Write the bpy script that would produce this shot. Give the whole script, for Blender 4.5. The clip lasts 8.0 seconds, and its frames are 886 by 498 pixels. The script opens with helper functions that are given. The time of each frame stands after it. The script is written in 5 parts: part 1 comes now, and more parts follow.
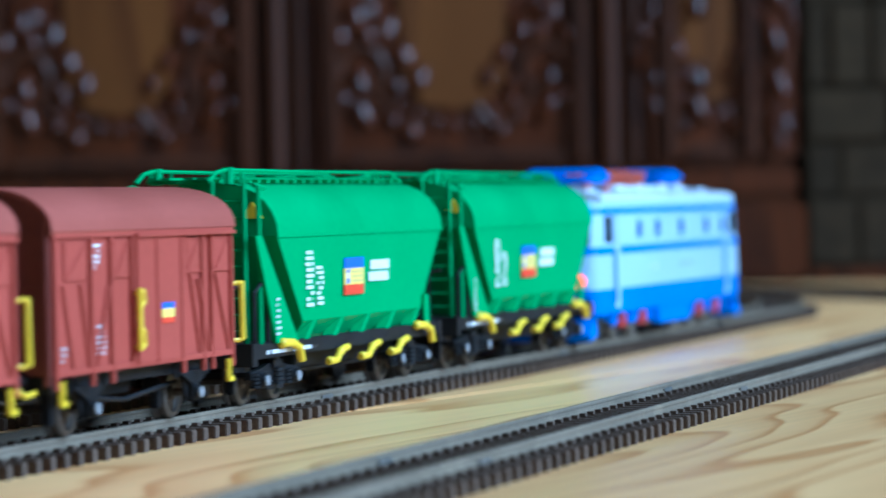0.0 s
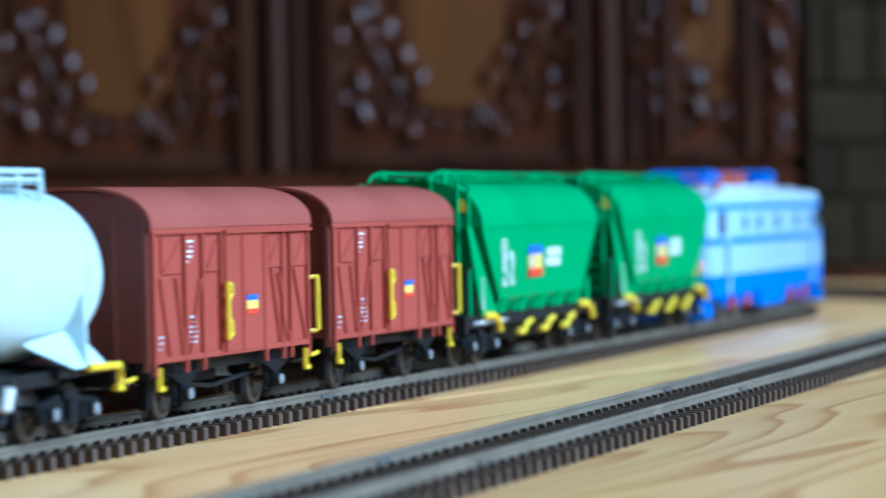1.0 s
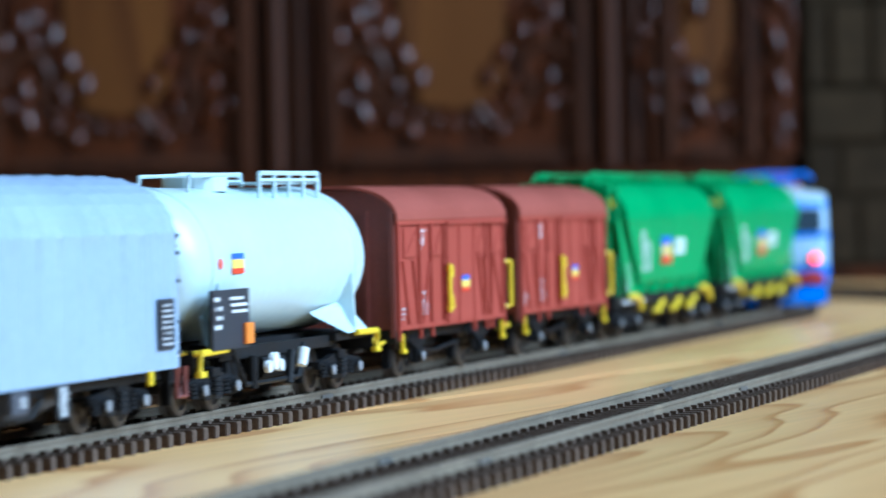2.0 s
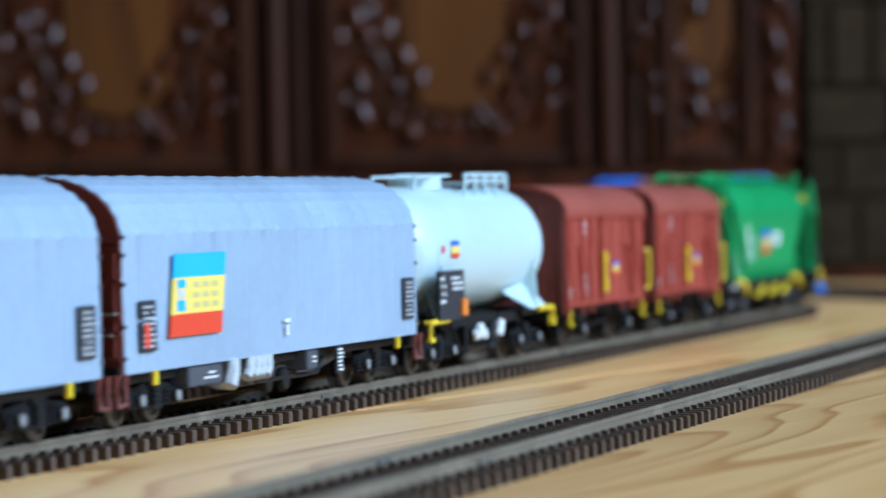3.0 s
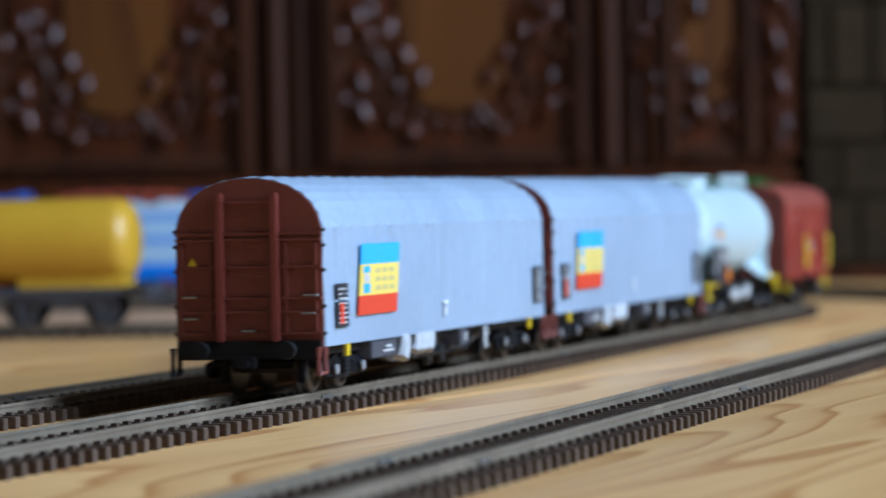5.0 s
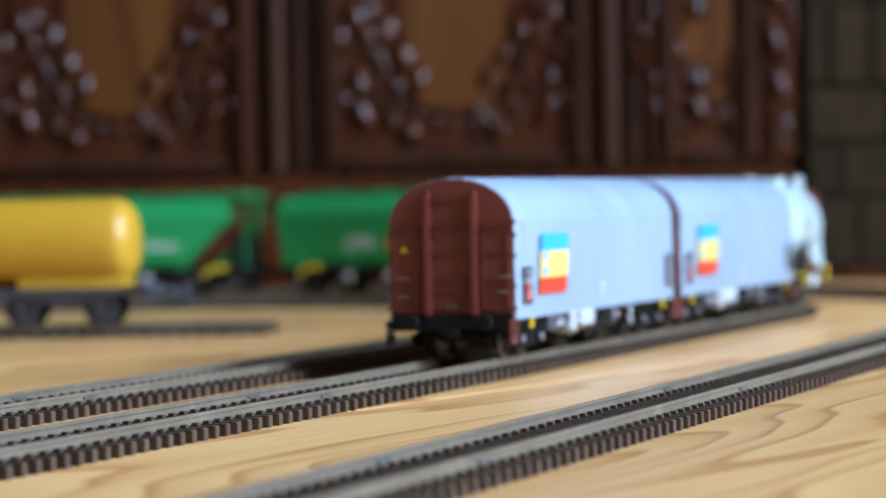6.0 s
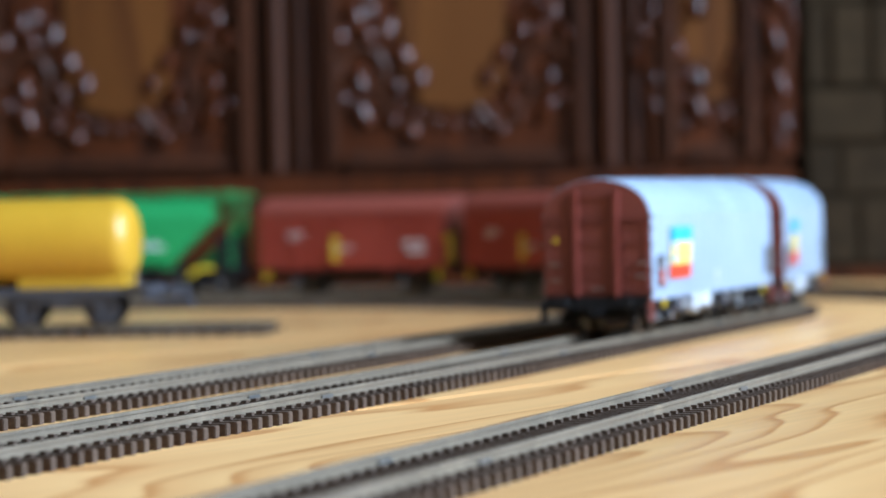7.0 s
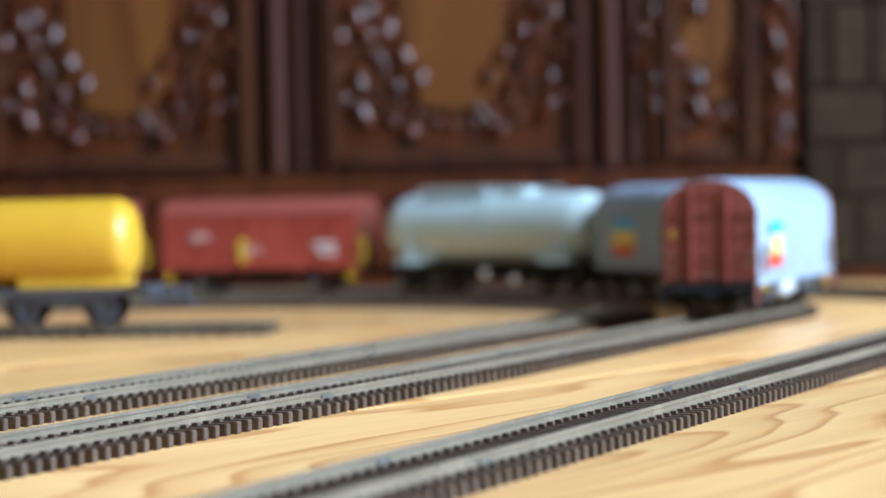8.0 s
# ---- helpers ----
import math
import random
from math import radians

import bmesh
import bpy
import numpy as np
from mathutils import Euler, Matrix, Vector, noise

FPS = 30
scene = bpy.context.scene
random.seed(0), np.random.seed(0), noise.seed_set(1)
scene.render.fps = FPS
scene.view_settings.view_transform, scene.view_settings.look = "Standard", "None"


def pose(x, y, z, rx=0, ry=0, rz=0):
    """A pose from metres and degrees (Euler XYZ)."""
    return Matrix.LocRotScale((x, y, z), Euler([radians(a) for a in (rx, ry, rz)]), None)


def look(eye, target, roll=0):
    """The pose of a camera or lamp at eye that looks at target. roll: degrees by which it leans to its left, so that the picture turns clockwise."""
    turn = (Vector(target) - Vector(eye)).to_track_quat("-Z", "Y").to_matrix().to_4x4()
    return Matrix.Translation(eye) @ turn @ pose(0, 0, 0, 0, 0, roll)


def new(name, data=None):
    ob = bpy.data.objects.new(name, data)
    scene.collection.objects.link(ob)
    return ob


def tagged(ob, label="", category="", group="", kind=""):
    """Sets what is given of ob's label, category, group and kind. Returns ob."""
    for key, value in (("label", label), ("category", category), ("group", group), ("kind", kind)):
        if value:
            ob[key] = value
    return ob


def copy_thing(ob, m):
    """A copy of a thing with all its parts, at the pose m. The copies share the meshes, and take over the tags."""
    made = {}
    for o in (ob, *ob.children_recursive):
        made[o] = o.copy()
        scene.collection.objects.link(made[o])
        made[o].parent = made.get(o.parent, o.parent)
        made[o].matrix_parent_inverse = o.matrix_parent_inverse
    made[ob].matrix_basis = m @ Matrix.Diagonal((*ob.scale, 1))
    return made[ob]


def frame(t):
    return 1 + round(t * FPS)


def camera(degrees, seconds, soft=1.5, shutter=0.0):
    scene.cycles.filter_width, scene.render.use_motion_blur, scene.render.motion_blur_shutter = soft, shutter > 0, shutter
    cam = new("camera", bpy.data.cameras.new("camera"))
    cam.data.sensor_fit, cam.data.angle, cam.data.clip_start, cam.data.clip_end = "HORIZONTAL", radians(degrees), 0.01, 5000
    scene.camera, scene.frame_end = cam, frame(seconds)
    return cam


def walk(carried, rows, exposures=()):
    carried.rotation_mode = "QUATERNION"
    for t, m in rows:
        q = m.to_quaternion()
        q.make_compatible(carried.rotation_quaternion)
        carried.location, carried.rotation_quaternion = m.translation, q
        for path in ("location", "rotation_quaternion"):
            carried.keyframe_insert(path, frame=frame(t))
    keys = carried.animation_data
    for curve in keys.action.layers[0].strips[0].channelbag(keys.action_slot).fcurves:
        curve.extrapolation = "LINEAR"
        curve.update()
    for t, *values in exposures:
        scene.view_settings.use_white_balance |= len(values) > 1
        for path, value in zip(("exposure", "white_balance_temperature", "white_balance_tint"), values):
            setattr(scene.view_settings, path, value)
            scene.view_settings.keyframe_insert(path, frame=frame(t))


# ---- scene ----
# the camera: low beside the rails, long lens, held still
EYE = (0.0, -0.26366, 0.04663)
AIM, TILT, ROLL = 15.4208, 0.67900, -1.20157
cam = camera(13.41409, 8.0, soft=1.6, shutter=0.5)
cam.data.dof.use_dof = True
cam.data.dof.focus_distance = 0.80
cam.data.dof.aperture_fstop = 24.0
a_, t_ = radians(AIM), radians(TILT)
FWD = (math.cos(a_) * math.cos(t_), math.sin(a_) * math.cos(t_), -math.sin(t_))
VIEW = look(EYE, tuple(e + f for e, f in zip(EYE, FWD)), ROLL)
walk(cam, [(0.0, VIEW), (8.0, VIEW)],
     exposures=[(0.0, -0.30, 5100, 9), (1.6, -0.22, 5500, 11), (3.0, -0.58, 6000, 15), (4.6, -0.70, 6150, 20),
                (6.0, -0.14, 6350, 21), (7.0, 0.14, 6400, 20), (8.0, 0.42, 6450, 18)])

# ---- light: a cool daylight window in the side wall of the room
world = bpy.data.worlds.new("sky")
scene.world = world
world.use_nodes = True
sky = world.node_tree.nodes.new("ShaderNodeTexSky")
sky.sky_type, sky.sun_disc = "NISHITA", False
sky.sun_elevation, sky.sun_rotation = radians(38), radians(200)
world.node_tree.links.new(sky.outputs[0], world.node_tree.nodes["Background"].inputs[0])
world.node_tree.nodes["Background"].inputs[1].default_value = 0.1

ROOM = pose(EYE[0], EYE[1], 0, 0, 0, AIM)      # local x away from the camera, y to its left
WINDOW = dict(x0=-0.25, x1=1.10, z0=0.45, z1=2.10, y=-1.5)


def window_light():
    lamp = bpy.data.lights.new("window_daylight", "AREA")
    lamp.shape = "RECTANGLE"
    lamp.size, lamp.size_y = WINDOW["x1"] - WINDOW["x0"] - 0.1, WINDOW["z1"] - WINDOW["z0"] - 0.1
    lamp.energy = 165
    lamp.color = (0.55, 0.79, 1.0)
    ob = new("window_daylight", lamp)
    c = Vector(((WINDOW["x0"] + WINDOW["x1"]) / 2, WINDOW["y"] - 0.03, (WINDOW["z0"] + WINDOW["z1"]) / 2))
    ob.matrix_world = ROOM @ look(c, c + Vector((0, 1, -0.12)))


window_light()

# ---- materials


def mat(name, col, rough=0.5, metal=0.0, var=0.12, scale=400.0, bump=0.15, coat=0.0, spec=0.5, rnd=0.0, wear=None):
    """A painted or moulded surface: colour varied at two scales, fine relief."""
    m = bpy.data.materials.new(name)
    m.use_nodes = True
    nt = m.node_tree
    n, l = nt.nodes, nt.links
    b = n["Principled BSDF"]
    tc = n.new("ShaderNodeTexCoord")
    big, fine = n.new("ShaderNodeTexNoise"), n.new("ShaderNodeTexNoise")
    big.inputs["Scale"].default_value, big.inputs["Detail"].default_value = scale * 0.12, 4
    fine.inputs["Scale"].default_value, fine.inputs["Detail"].default_value = scale * 3, 3
    for t in (big, fine):
        l.new(tc.outputs["Object"], t.inputs["Vector"])
    add = n.new("ShaderNodeMath")
    add.operation = "ADD"
    l.new(big.outputs[0], add.inputs[0]), l.new(fine.outputs[0], add.inputs[1])
    mr = n.new("ShaderNodeMapRange")
    mr.inputs[1].default_value, mr.inputs[2].default_value = 0.7, 1.3
    mr.inputs[3].default_value, mr.inputs[4].default_value = 1 - var, 1 + var
    l.new(add.outputs[0], mr.inputs[0])
    val = mr.outputs[0]
    if rnd:
        oi = n.new("ShaderNodeObjectInfo")
        r2 = n.new("ShaderNodeMapRange")
        r2.inputs[3].default_value, r2.inputs[4].default_value = 1 - rnd, 1 + rnd
        l.new(oi.outputs["Random"], r2.inputs[0])
        mu = n.new("ShaderNodeMath")
        mu.operation = "MULTIPLY"
        l.new(val, mu.inputs[0]), l.new(r2.outputs[0], mu.inputs[1])
        val = mu.outputs[0]
    mix = n.new("ShaderNodeVectorMath")
    mix.operation = "SCALE"
    mix.inputs[0].default_value = col
    l.new(val, mix.inputs["Scale"])
    out = mix.outputs[0]
    if wear:
        wn = n.new("ShaderNodeTexNoise")
        wn.inputs["Scale"].default_value, wn.inputs["Detail"].default_value = scale * 0.5, 8
        l.new(tc.outputs["Object"], wn.inputs["Vector"])
        wr = n.new("ShaderNodeMapRange")
        wr.inputs[1].default_value, wr.inputs[2].default_value = 0.55, 0.75
        wr.inputs[4].default_value = 0.6
        l.new(wn.outputs[0], wr.inputs[0])
        wm = n.new("ShaderNodeMix")
        wm.data_type = "RGBA"
        wm.inputs[7].default_value = (*wear, 1)
        l.new(wr.outputs[0], wm.inputs[0]), l.new(out, wm.inputs[6])
        out = wm.outputs[2]
    l.new(out, b.inputs["Base Color"])
    rr = n.new("ShaderNodeMapRange")
    rr.inputs[1].default_value, rr.inputs[2].default_value = 0.3, 0.7
    rr.inputs[3].default_value, rr.inputs[4].default_value = max(0.04, rough - 0.08), min(1, rough + 0.08)
    l.new(big.outputs[0], rr.inputs[0]), l.new(rr.outputs[0], b.inputs["Roughness"])
    b.inputs["Metallic"].default_value = metal
    b.inputs["Specular IOR Level"].default_value = spec
    b.inputs["Coat Weight"].default_value = coat
    b.inputs["Coat Roughness"].default_value = 0.12
    if bump:
        bp = n.new("ShaderNodeBump")
        bp.inputs["Strength"].default_value, bp.inputs["Distance"].default_value = bump, 0.0002
        l.new(fine.outputs[0], bp.inputs["Height"]), l.new(bp.outputs[0], b.inputs["Normal"])
    return m


def glow(name, col, strength):
    m = bpy.data.materials.new(name)
    m.use_nodes = True
    b = m.node_tree.nodes["Principled BSDF"]
    b.inputs["Base Color"].default_value = (*col, 1)
    b.inputs["Emission Color"].default_value = (*col, 1)
    b.inputs["Emission Strength"].default_value = strength
    return m


def wood(name, light, dark, ring, rough=0.35, coat=0.25, along="Y", contrast=1.0, rnd=0.12, stretch=0.09, soft=7.0, spec=0.5, coat_rough=0.14):
    """Sawn wood: growth rings cut lengthwise, fibres and slow colour drift. along: the local axis of the grain."""
    m = bpy.data.materials.new(name)
    m.use_nodes = True
    nt = m.node_tree
    n, l = nt.nodes, nt.links
    b = n["Principled BSDF"]
    tc, oi = n.new("ShaderNodeTexCoord"), n.new("ShaderNodeObjectInfo")
    off = n.new("ShaderNodeVectorMath")
    off.operation = "MULTIPLY_ADD"
    off.inputs[1].default_value = (7.3, 3.1, 5.7)
    l.new(oi.outputs["Random"], off.inputs[0])
    l.new(tc.outputs["Object"], off.inputs[2])
    mp = n.new("ShaderNodeMapping")
    k = [1.0, 1.0, 1.0]
    k["XYZ".index(along)] = stretch
    mp.inputs["Scale"].default_value = k
    l.new(off.outputs[0], mp.inputs[0])
    warp = n.new("ShaderNodeTexNoise")
    warp.inputs["Scale"].default_value, warp.inputs["Detail"].default_value = soft, 3.0
    l.new(mp.outputs[0], warp.inputs["Vector"])
    ph = n.new("ShaderNodeMath")
    ph.operation = "MULTIPLY"
    ph.inputs[1].default_value = ring
    l.new(warp.outputs[0], ph.inputs[0])
    fr = n.new("ShaderNodeMath")
    fr.operation = "FRACT"
    l.new(ph.outputs[0], fr.inputs[0])
    cr = n.new("ShaderNodeValToRGB")
    e = cr.color_ramp.elements
    e[0].position, e[0].color = 0.0, (*light, 1)
    e[1].position, e[1].color = 1.0, (*light, 1)
    mid = tuple(x + (y - x) * 0.35 * contrast for x, y in zip(light, dark))
    low = tuple(x + (y - x) * contrast for x, y in zip(light, dark))
    for p, c in ((0.66, mid), (0.88, low), (0.94, mid)):
        cr.color_ramp.elements.new(p).color = (*c, 1)
    l.new(fr.outputs[0], cr.inputs[0])
    k2 = [240.0, 240.0, 240.0]
    k2["XYZ".index(along)] = 6.0
    mp2 = n.new("ShaderNodeMapping")
    mp2.inputs["Scale"].default_value = k2
    l.new(off.outputs[0], mp2.inputs[0])
    fib = n.new("ShaderNodeTexNoise")
    fib.inputs["Scale"].default_value, fib.inputs["Detail"].default_value = 2.0, 4
    l.new(mp2.outputs[0], fib.inputs["Vector"])
    drift = n.new("ShaderNodeTexNoise")
    drift.inputs["Scale"].default_value, drift.inputs["Detail"].default_value = soft * 0.9, 4
    l.new(mp.outputs[0], drift.inputs["Vector"])
    s = n.new("ShaderNodeMath")
    s.operation = "MULTIPLY_ADD"
    l.new(fib.outputs[0], s.inputs[0])
    s.inputs[1].default_value = 0.3
    r2 = n.new("ShaderNodeMapRange")
    r2.inputs[3].default_value, r2.inputs[4].default_value = 0.85 - rnd, 0.85 + rnd
    l.new(oi.outputs["Random"], r2.inputs[0])
    l.new(r2.outputs[0], s.inputs[2])
    sc = n.new("ShaderNodeVectorMath")
    sc.operation = "SCALE"
    blot = n.new("ShaderNodeMapRange")
    blot.inputs[1].default_value, blot.inputs[2].default_value = 0.3, 0.7
    blot.inputs[3].default_value, blot.inputs[4].default_value = 0.86, 1.12
    l.new(drift.outputs[0], blot.inputs[0])
    both = n.new("ShaderNodeMath")
    both.operation = "MULTIPLY"
    l.new(s.outputs[0], both.inputs[0]), l.new(blot.outputs[0], both.inputs[1])
    l.new(cr.outputs[0], sc.inputs[0]), l.new(both.outputs[0], sc.inputs["Scale"])
    l.new(sc.outputs[0], b.inputs["Base Color"])
    rr = n.new("ShaderNodeMapRange")
    rr.inputs[3].default_value, rr.inputs[4].default_value = rough - 0.1, rough + 0.12
    l.new(drift.outputs[0], rr.inputs[0]), l.new(rr.outputs[0], b.inputs["Roughness"])
    b.inputs["Specular IOR Level"].default_value = spec
    b.inputs["Coat Weight"].default_value, b.inputs["Coat Roughness"].default_value = coat, coat_rough
    bp = n.new("ShaderNodeBump")
    bp.inputs["Strength"].default_value, bp.inputs["Distance"].default_value = 0.12, 0.0006
    l.new(fib.outputs[0], bp.inputs["Height"]), l.new(bp.outputs[0], b.inputs["Normal"])
    return m


PINE = wood("pine_floor", (0.96, 0.55, 0.22), (0.64, 0.27, 0.08), 27, rough=0.44, coat=0.35, along="X", stretch=0.11, soft=9.0, coat_rough=0.3)
CARVED = wood("dark_varnished_wood", (0.076, 0.0165, 0.004), (0.030, 0.0065, 0.0025), 18, rough=0.34, coat=0.38, spec=0.2, along="Z", rnd=0.1)
STILEWOOD = wood("worn_dark_wood", (0.062, 0.018, 0.0065), (0.03, 0.0085, 0.0035), 18, rough=0.5, coat=0.05, spec=0.2, along="Z", rnd=0.1)
PANELWOOD = wood("amber_varnished_panel", (0.13, 0.044, 0.009), (0.075, 0.022, 0.005), 10, rough=0.42, coat=0.08, spec=0.2, along="Z", rnd=0.1)
PLASTER = mat("warm_plaster", (0.17, 0.137, 0.10), 0.9, var=0.08, scale=20, bump=0.3)
STONE = mat("khaki_stone_tile", (0.031, 0.019, 0.0088), 0.75, spec=0.12, var=0.3, scale=30, bump=0.4, rnd=0.2)
GROUT = mat("dark_grout", (0.022, 0.0138, 0.0066), 0.9, spec=0.1, scale=60)
RAIL = mat("nickel_silver_rail", (0.21, 0.165, 0.118), 0.55, spec=0.25, metal=0.25, var=0.15, scale=300, wear=(0.30, 0.235, 0.16))
SLEEPER = mat("brown_plastic_sleeper", (0.085, 0.056, 0.040), 0.6, spec=0.2, var=0.3, scale=500, bump=0.4, rnd=0.18)
BLACK = mat("black_plastic", (0.010, 0.010, 0.011), 0.55, spec=0.22, var=0.3, scale=600, bump=0.3)
BOGIE = mat("black_bogie_plastic", (0.009, 0.009, 0.010), 0.58, spec=0.2, var=0.3, scale=500, bump=0.3)
WHEEL = mat("blackened_wheel", (0.11, 0.094, 0.082), 0.38, metal=0.6, var=0.25, scale=500)
STEEL = mat("dull_steel", (0.34, 0.33, 0.31), 0.4, metal=0.8, var=0.2, scale=500)
AXLE = mat("grey_axle_cap", (0.30, 0.30, 0.31), 0.45, var=0.2, scale=500)
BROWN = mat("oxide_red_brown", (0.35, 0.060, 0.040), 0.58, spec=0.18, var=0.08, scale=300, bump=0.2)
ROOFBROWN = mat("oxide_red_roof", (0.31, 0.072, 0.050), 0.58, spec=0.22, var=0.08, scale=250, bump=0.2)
# on the covered wagon's ends this darker brown stands in for shade
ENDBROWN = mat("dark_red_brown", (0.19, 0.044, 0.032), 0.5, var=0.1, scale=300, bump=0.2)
GREEN = mat("bright_green_paint", (0.010, 0.295, 0.085), 0.46, spec=0.25, var=0.06, scale=250, bump=0.12)
TARP = mat("grey_tarpaulin", (0.285, 0.37, 0.475), 0.5, var=0.07, scale=200, bump=0.3)
TANKWHITE = mat("pale_grey_tank", (0.52, 0.655, 0.68), 0.38, var=0.05, scale=150, bump=0.1)
YELLOW = mat("yellow_paint", (0.80, 0.56, 0.02), 0.45, var=0.08, scale=500)
TANKYELLOW = mat("yellow_tank_paint", (0.64, 0.345, 0.025), 0.38, var=0.08, scale=150, wear=(0.55, 0.28, 0.02), coat=0.15)
WHITE = mat("white_print", (0.78, 0.80, 0.80), 0.5, var=0.05, scale=500)
SKYBLUE = mat("sky_blue_print", (0.02, 0.42, 0.80), 0.45, var=0.05, scale=400)
FLAGBLUE = mat("flag_blue_print", (0.03, 0.13, 0.62), 0.45, var=0.05, scale=400)
FLAGYELLOW = mat("flag_yellow_print", (0.85, 0.63, 0.13), 0.45, var=0.05, scale=400)
FLAGRED = mat("flag_red_print", (0.75, 0.06, 0.025), 0.45, var=0.05, scale=400)
PRINTGREY = mat("grey_print", (0.55, 0.46, 0.2), 0.5, var=0.1, scale=400)
PLATE = mat("black_notice_plate", (0.03, 0.035, 0.045), 0.45, var=0.2, scale=500)
ORANGE = mat("orange_plate", (0.78, 0.22, 0.03), 0.5, var=0.1, scale=400)
LOCOBLUE = mat("loco_bright_blue", (0.002, 0.17, 0.66), 0.42, spec=0.2, var=0.06, scale=250)
LOCOPALE = mat("loco_pale_blue", (0.33, 0.50, 0.66), 0.42, spec=0.3, var=0.05, scale=250)
LOCOROOF = mat("loco_pale_roof", (0.58, 0.68, 0.76), 0.45, var=0.06, scale=250)
LOCORED = mat("red_plastic", (0.45, 0.035, 0.03), 0.45, var=0.1, scale=400)
INSULATOR = mat("red_brown_insulator", (0.48, 0.085, 0.045), 0.4, var=0.1, scale=400)
GLASS = mat("dark_window_glass", (0.03, 0.05, 0.07), 0.12, var=0.1, scale=200, bump=0)
UPRIGHT = mat("red_brown_upright", (0.215, 0.048, 0.036), 0.5, spec=0.3, var=0.1, scale=300, bump=0.2)
TRUSS = mat("grey_brown_truss", (0.055, 0.045, 0.038), 0.55, spec=0.2, var=0.15, scale=300)
LEVER = mat("grey_lever_paint", (0.45, 0.47, 0.49), 0.5, var=0.15, scale=500)
FADED = mat("dull_white_print", (0.56, 0.58, 0.60), 0.5, var=0.2, scale=600)
GREYFRAME = mat("slate_grey_frame", (0.06, 0.062, 0.075), 0.55, var=0.15, scale=300)
TAIL = glow("red_tail_lamp", (1.0, 0.04, 0.025), 8)

# ---- mesh helpers; things on rails are drawn in millimetres
MM = 0.001


def box(bm, x0, x1, y0, y1, z0, z1, bevel=0.0):
    vs = [bm.verts.new((x, y, z)) for x in (x0, x1) for y in (y0, y1) for z in (z0, z1)]
    fs = [bm.faces.new([vs[i] for i in q]) for q in
          ((0, 1, 3, 2), (4, 6, 7, 5), (0, 4, 5, 1), (2, 3, 7, 6), (0, 2, 6, 4), (1, 5, 7, 3))]
    if bevel:
        es = list({e for f in fs for e in f.edges})
        bmesh.ops.bevel(bm, geom=es, offset=bevel, segments=2, affect="EDGES", clamp_overlap=True)


def prism(bm, prof, x0, x1, axis="x"):
    """Extrudes a closed outline: (y, z) along x, or (x, z) along y."""
    put = (lambda a, b, c: (c, a, b)) if axis == "x" else (lambda a, b, c: (a, c, b))
    r0 = [bm.verts.new(put(a, b, x0)) for a, b in prof]
    r1 = [bm.verts.new(put(a, b, x1)) for a, b in prof]
    k = len(prof)
    for i in range(k):
        bm.faces.new((r0[i], r0[(i + 1) % k], r1[(i + 1) % k], r1[i]))
    bm.faces.new(r0[::-1]), bm.faces.new(r1)
    return r0, r1


def rod(bm, a, b, r, n=8, r2=None, cap=True):
    a, b = Vector(a), Vector(b)
    d = b - a
    q = d.to_track_quat("Z", "Y")
    r2 = r if r2 is None else r2
    ra = [bm.verts.new(a + q @ Vector((r * math.cos(2 * math.pi * i / n), r * math.sin(2 * math.pi * i / n), 0))) for i in range(n)]
    rb = [bm.verts.new(b + q @ Vector((r2 * math.cos(2 * math.pi * i / n), r2 * math.sin(2 * math.pi * i / n), 0))) for i in range(n)]
    for i in range(n):
        bm.faces.new((ra[i], ra[(i + 1) % n], rb[(i + 1) % n], rb[i]))
    if cap:
        bm.faces.new(ra[::-1]), bm.faces.new(rb)


def tube(bm, pts, r, n=6, r2=None):
    """A bent rod: rings swept along the points, thinning to r2."""
    pts = [Vector(p) for p in pts]
    r2 = r if r2 is None else r2
    rings = []
    for i, p in enumerate(pts):
        d = (pts[min(i + 1, len(pts) - 1)] - pts[max(i - 1, 0)]).normalized()
        side = d.cross(Vector((0, 0, 1)))
        if side.length < 0.2:
            side = d.cross(Vector((0, 1, 0)))
        side.normalize()
        up = side.cross(d)
        if rings and prev.dot(side) < 0:
            side, up = -side, -up
        prev = side
        q = r + (r2 - r) * i / (len(pts) - 1)
        rings.append([bm.verts.new(p + side * q * math.cos(2 * math.pi * k / n) + up * q * math.sin(2 * math.pi * k / n)) for k in range(n)])
    for a, b in zip(rings, rings[1:]):
        for k in range(n):
            bm.faces.new((a[k], a[(k + 1) % n], b[(k + 1) % n], b[k]))
    bm.faces.new(rings[0][::-1]), bm.faces.new(rings[-1])


def lathe(bm, prof, n=24, axis="x", c=(0, 0, 0)):
    """Turns (along, radius) pairs about an axis."""
    rings = []
    for a, r in prof:
        ring = []
        for i in range(n):
            u = 2 * math.pi * i / n
            y, z = r * math.cos(u), r * math.sin(u)
            p = (a, y, z) if axis == "x" else (y, a, z) if axis == "y" else (y, z, a)
            ring.append(bm.verts.new(Vector(p) + Vector(c)))
        rings.append(ring)
    for r0, r1 in zip(rings, rings[1:]):
        for i in range(n):
            bm.faces.new((r0[i], r0[(i + 1) % n], r1[(i + 1) % n], r1[i]))
    bm.faces.new(rings[0][::-1]), bm.faces.new(rings[-1])


def ball(bm, c, r, squash=(1, 1, 1), u=12, v=8):
    m = Matrix.Translation(c) @ Matrix.Diagonal((r * squash[0], r * squash[1], r * squash[2], 1))
    bmesh.ops.create_uvsphere(bm, u_segments=u, v_segments=v, radius=1, matrix=m)


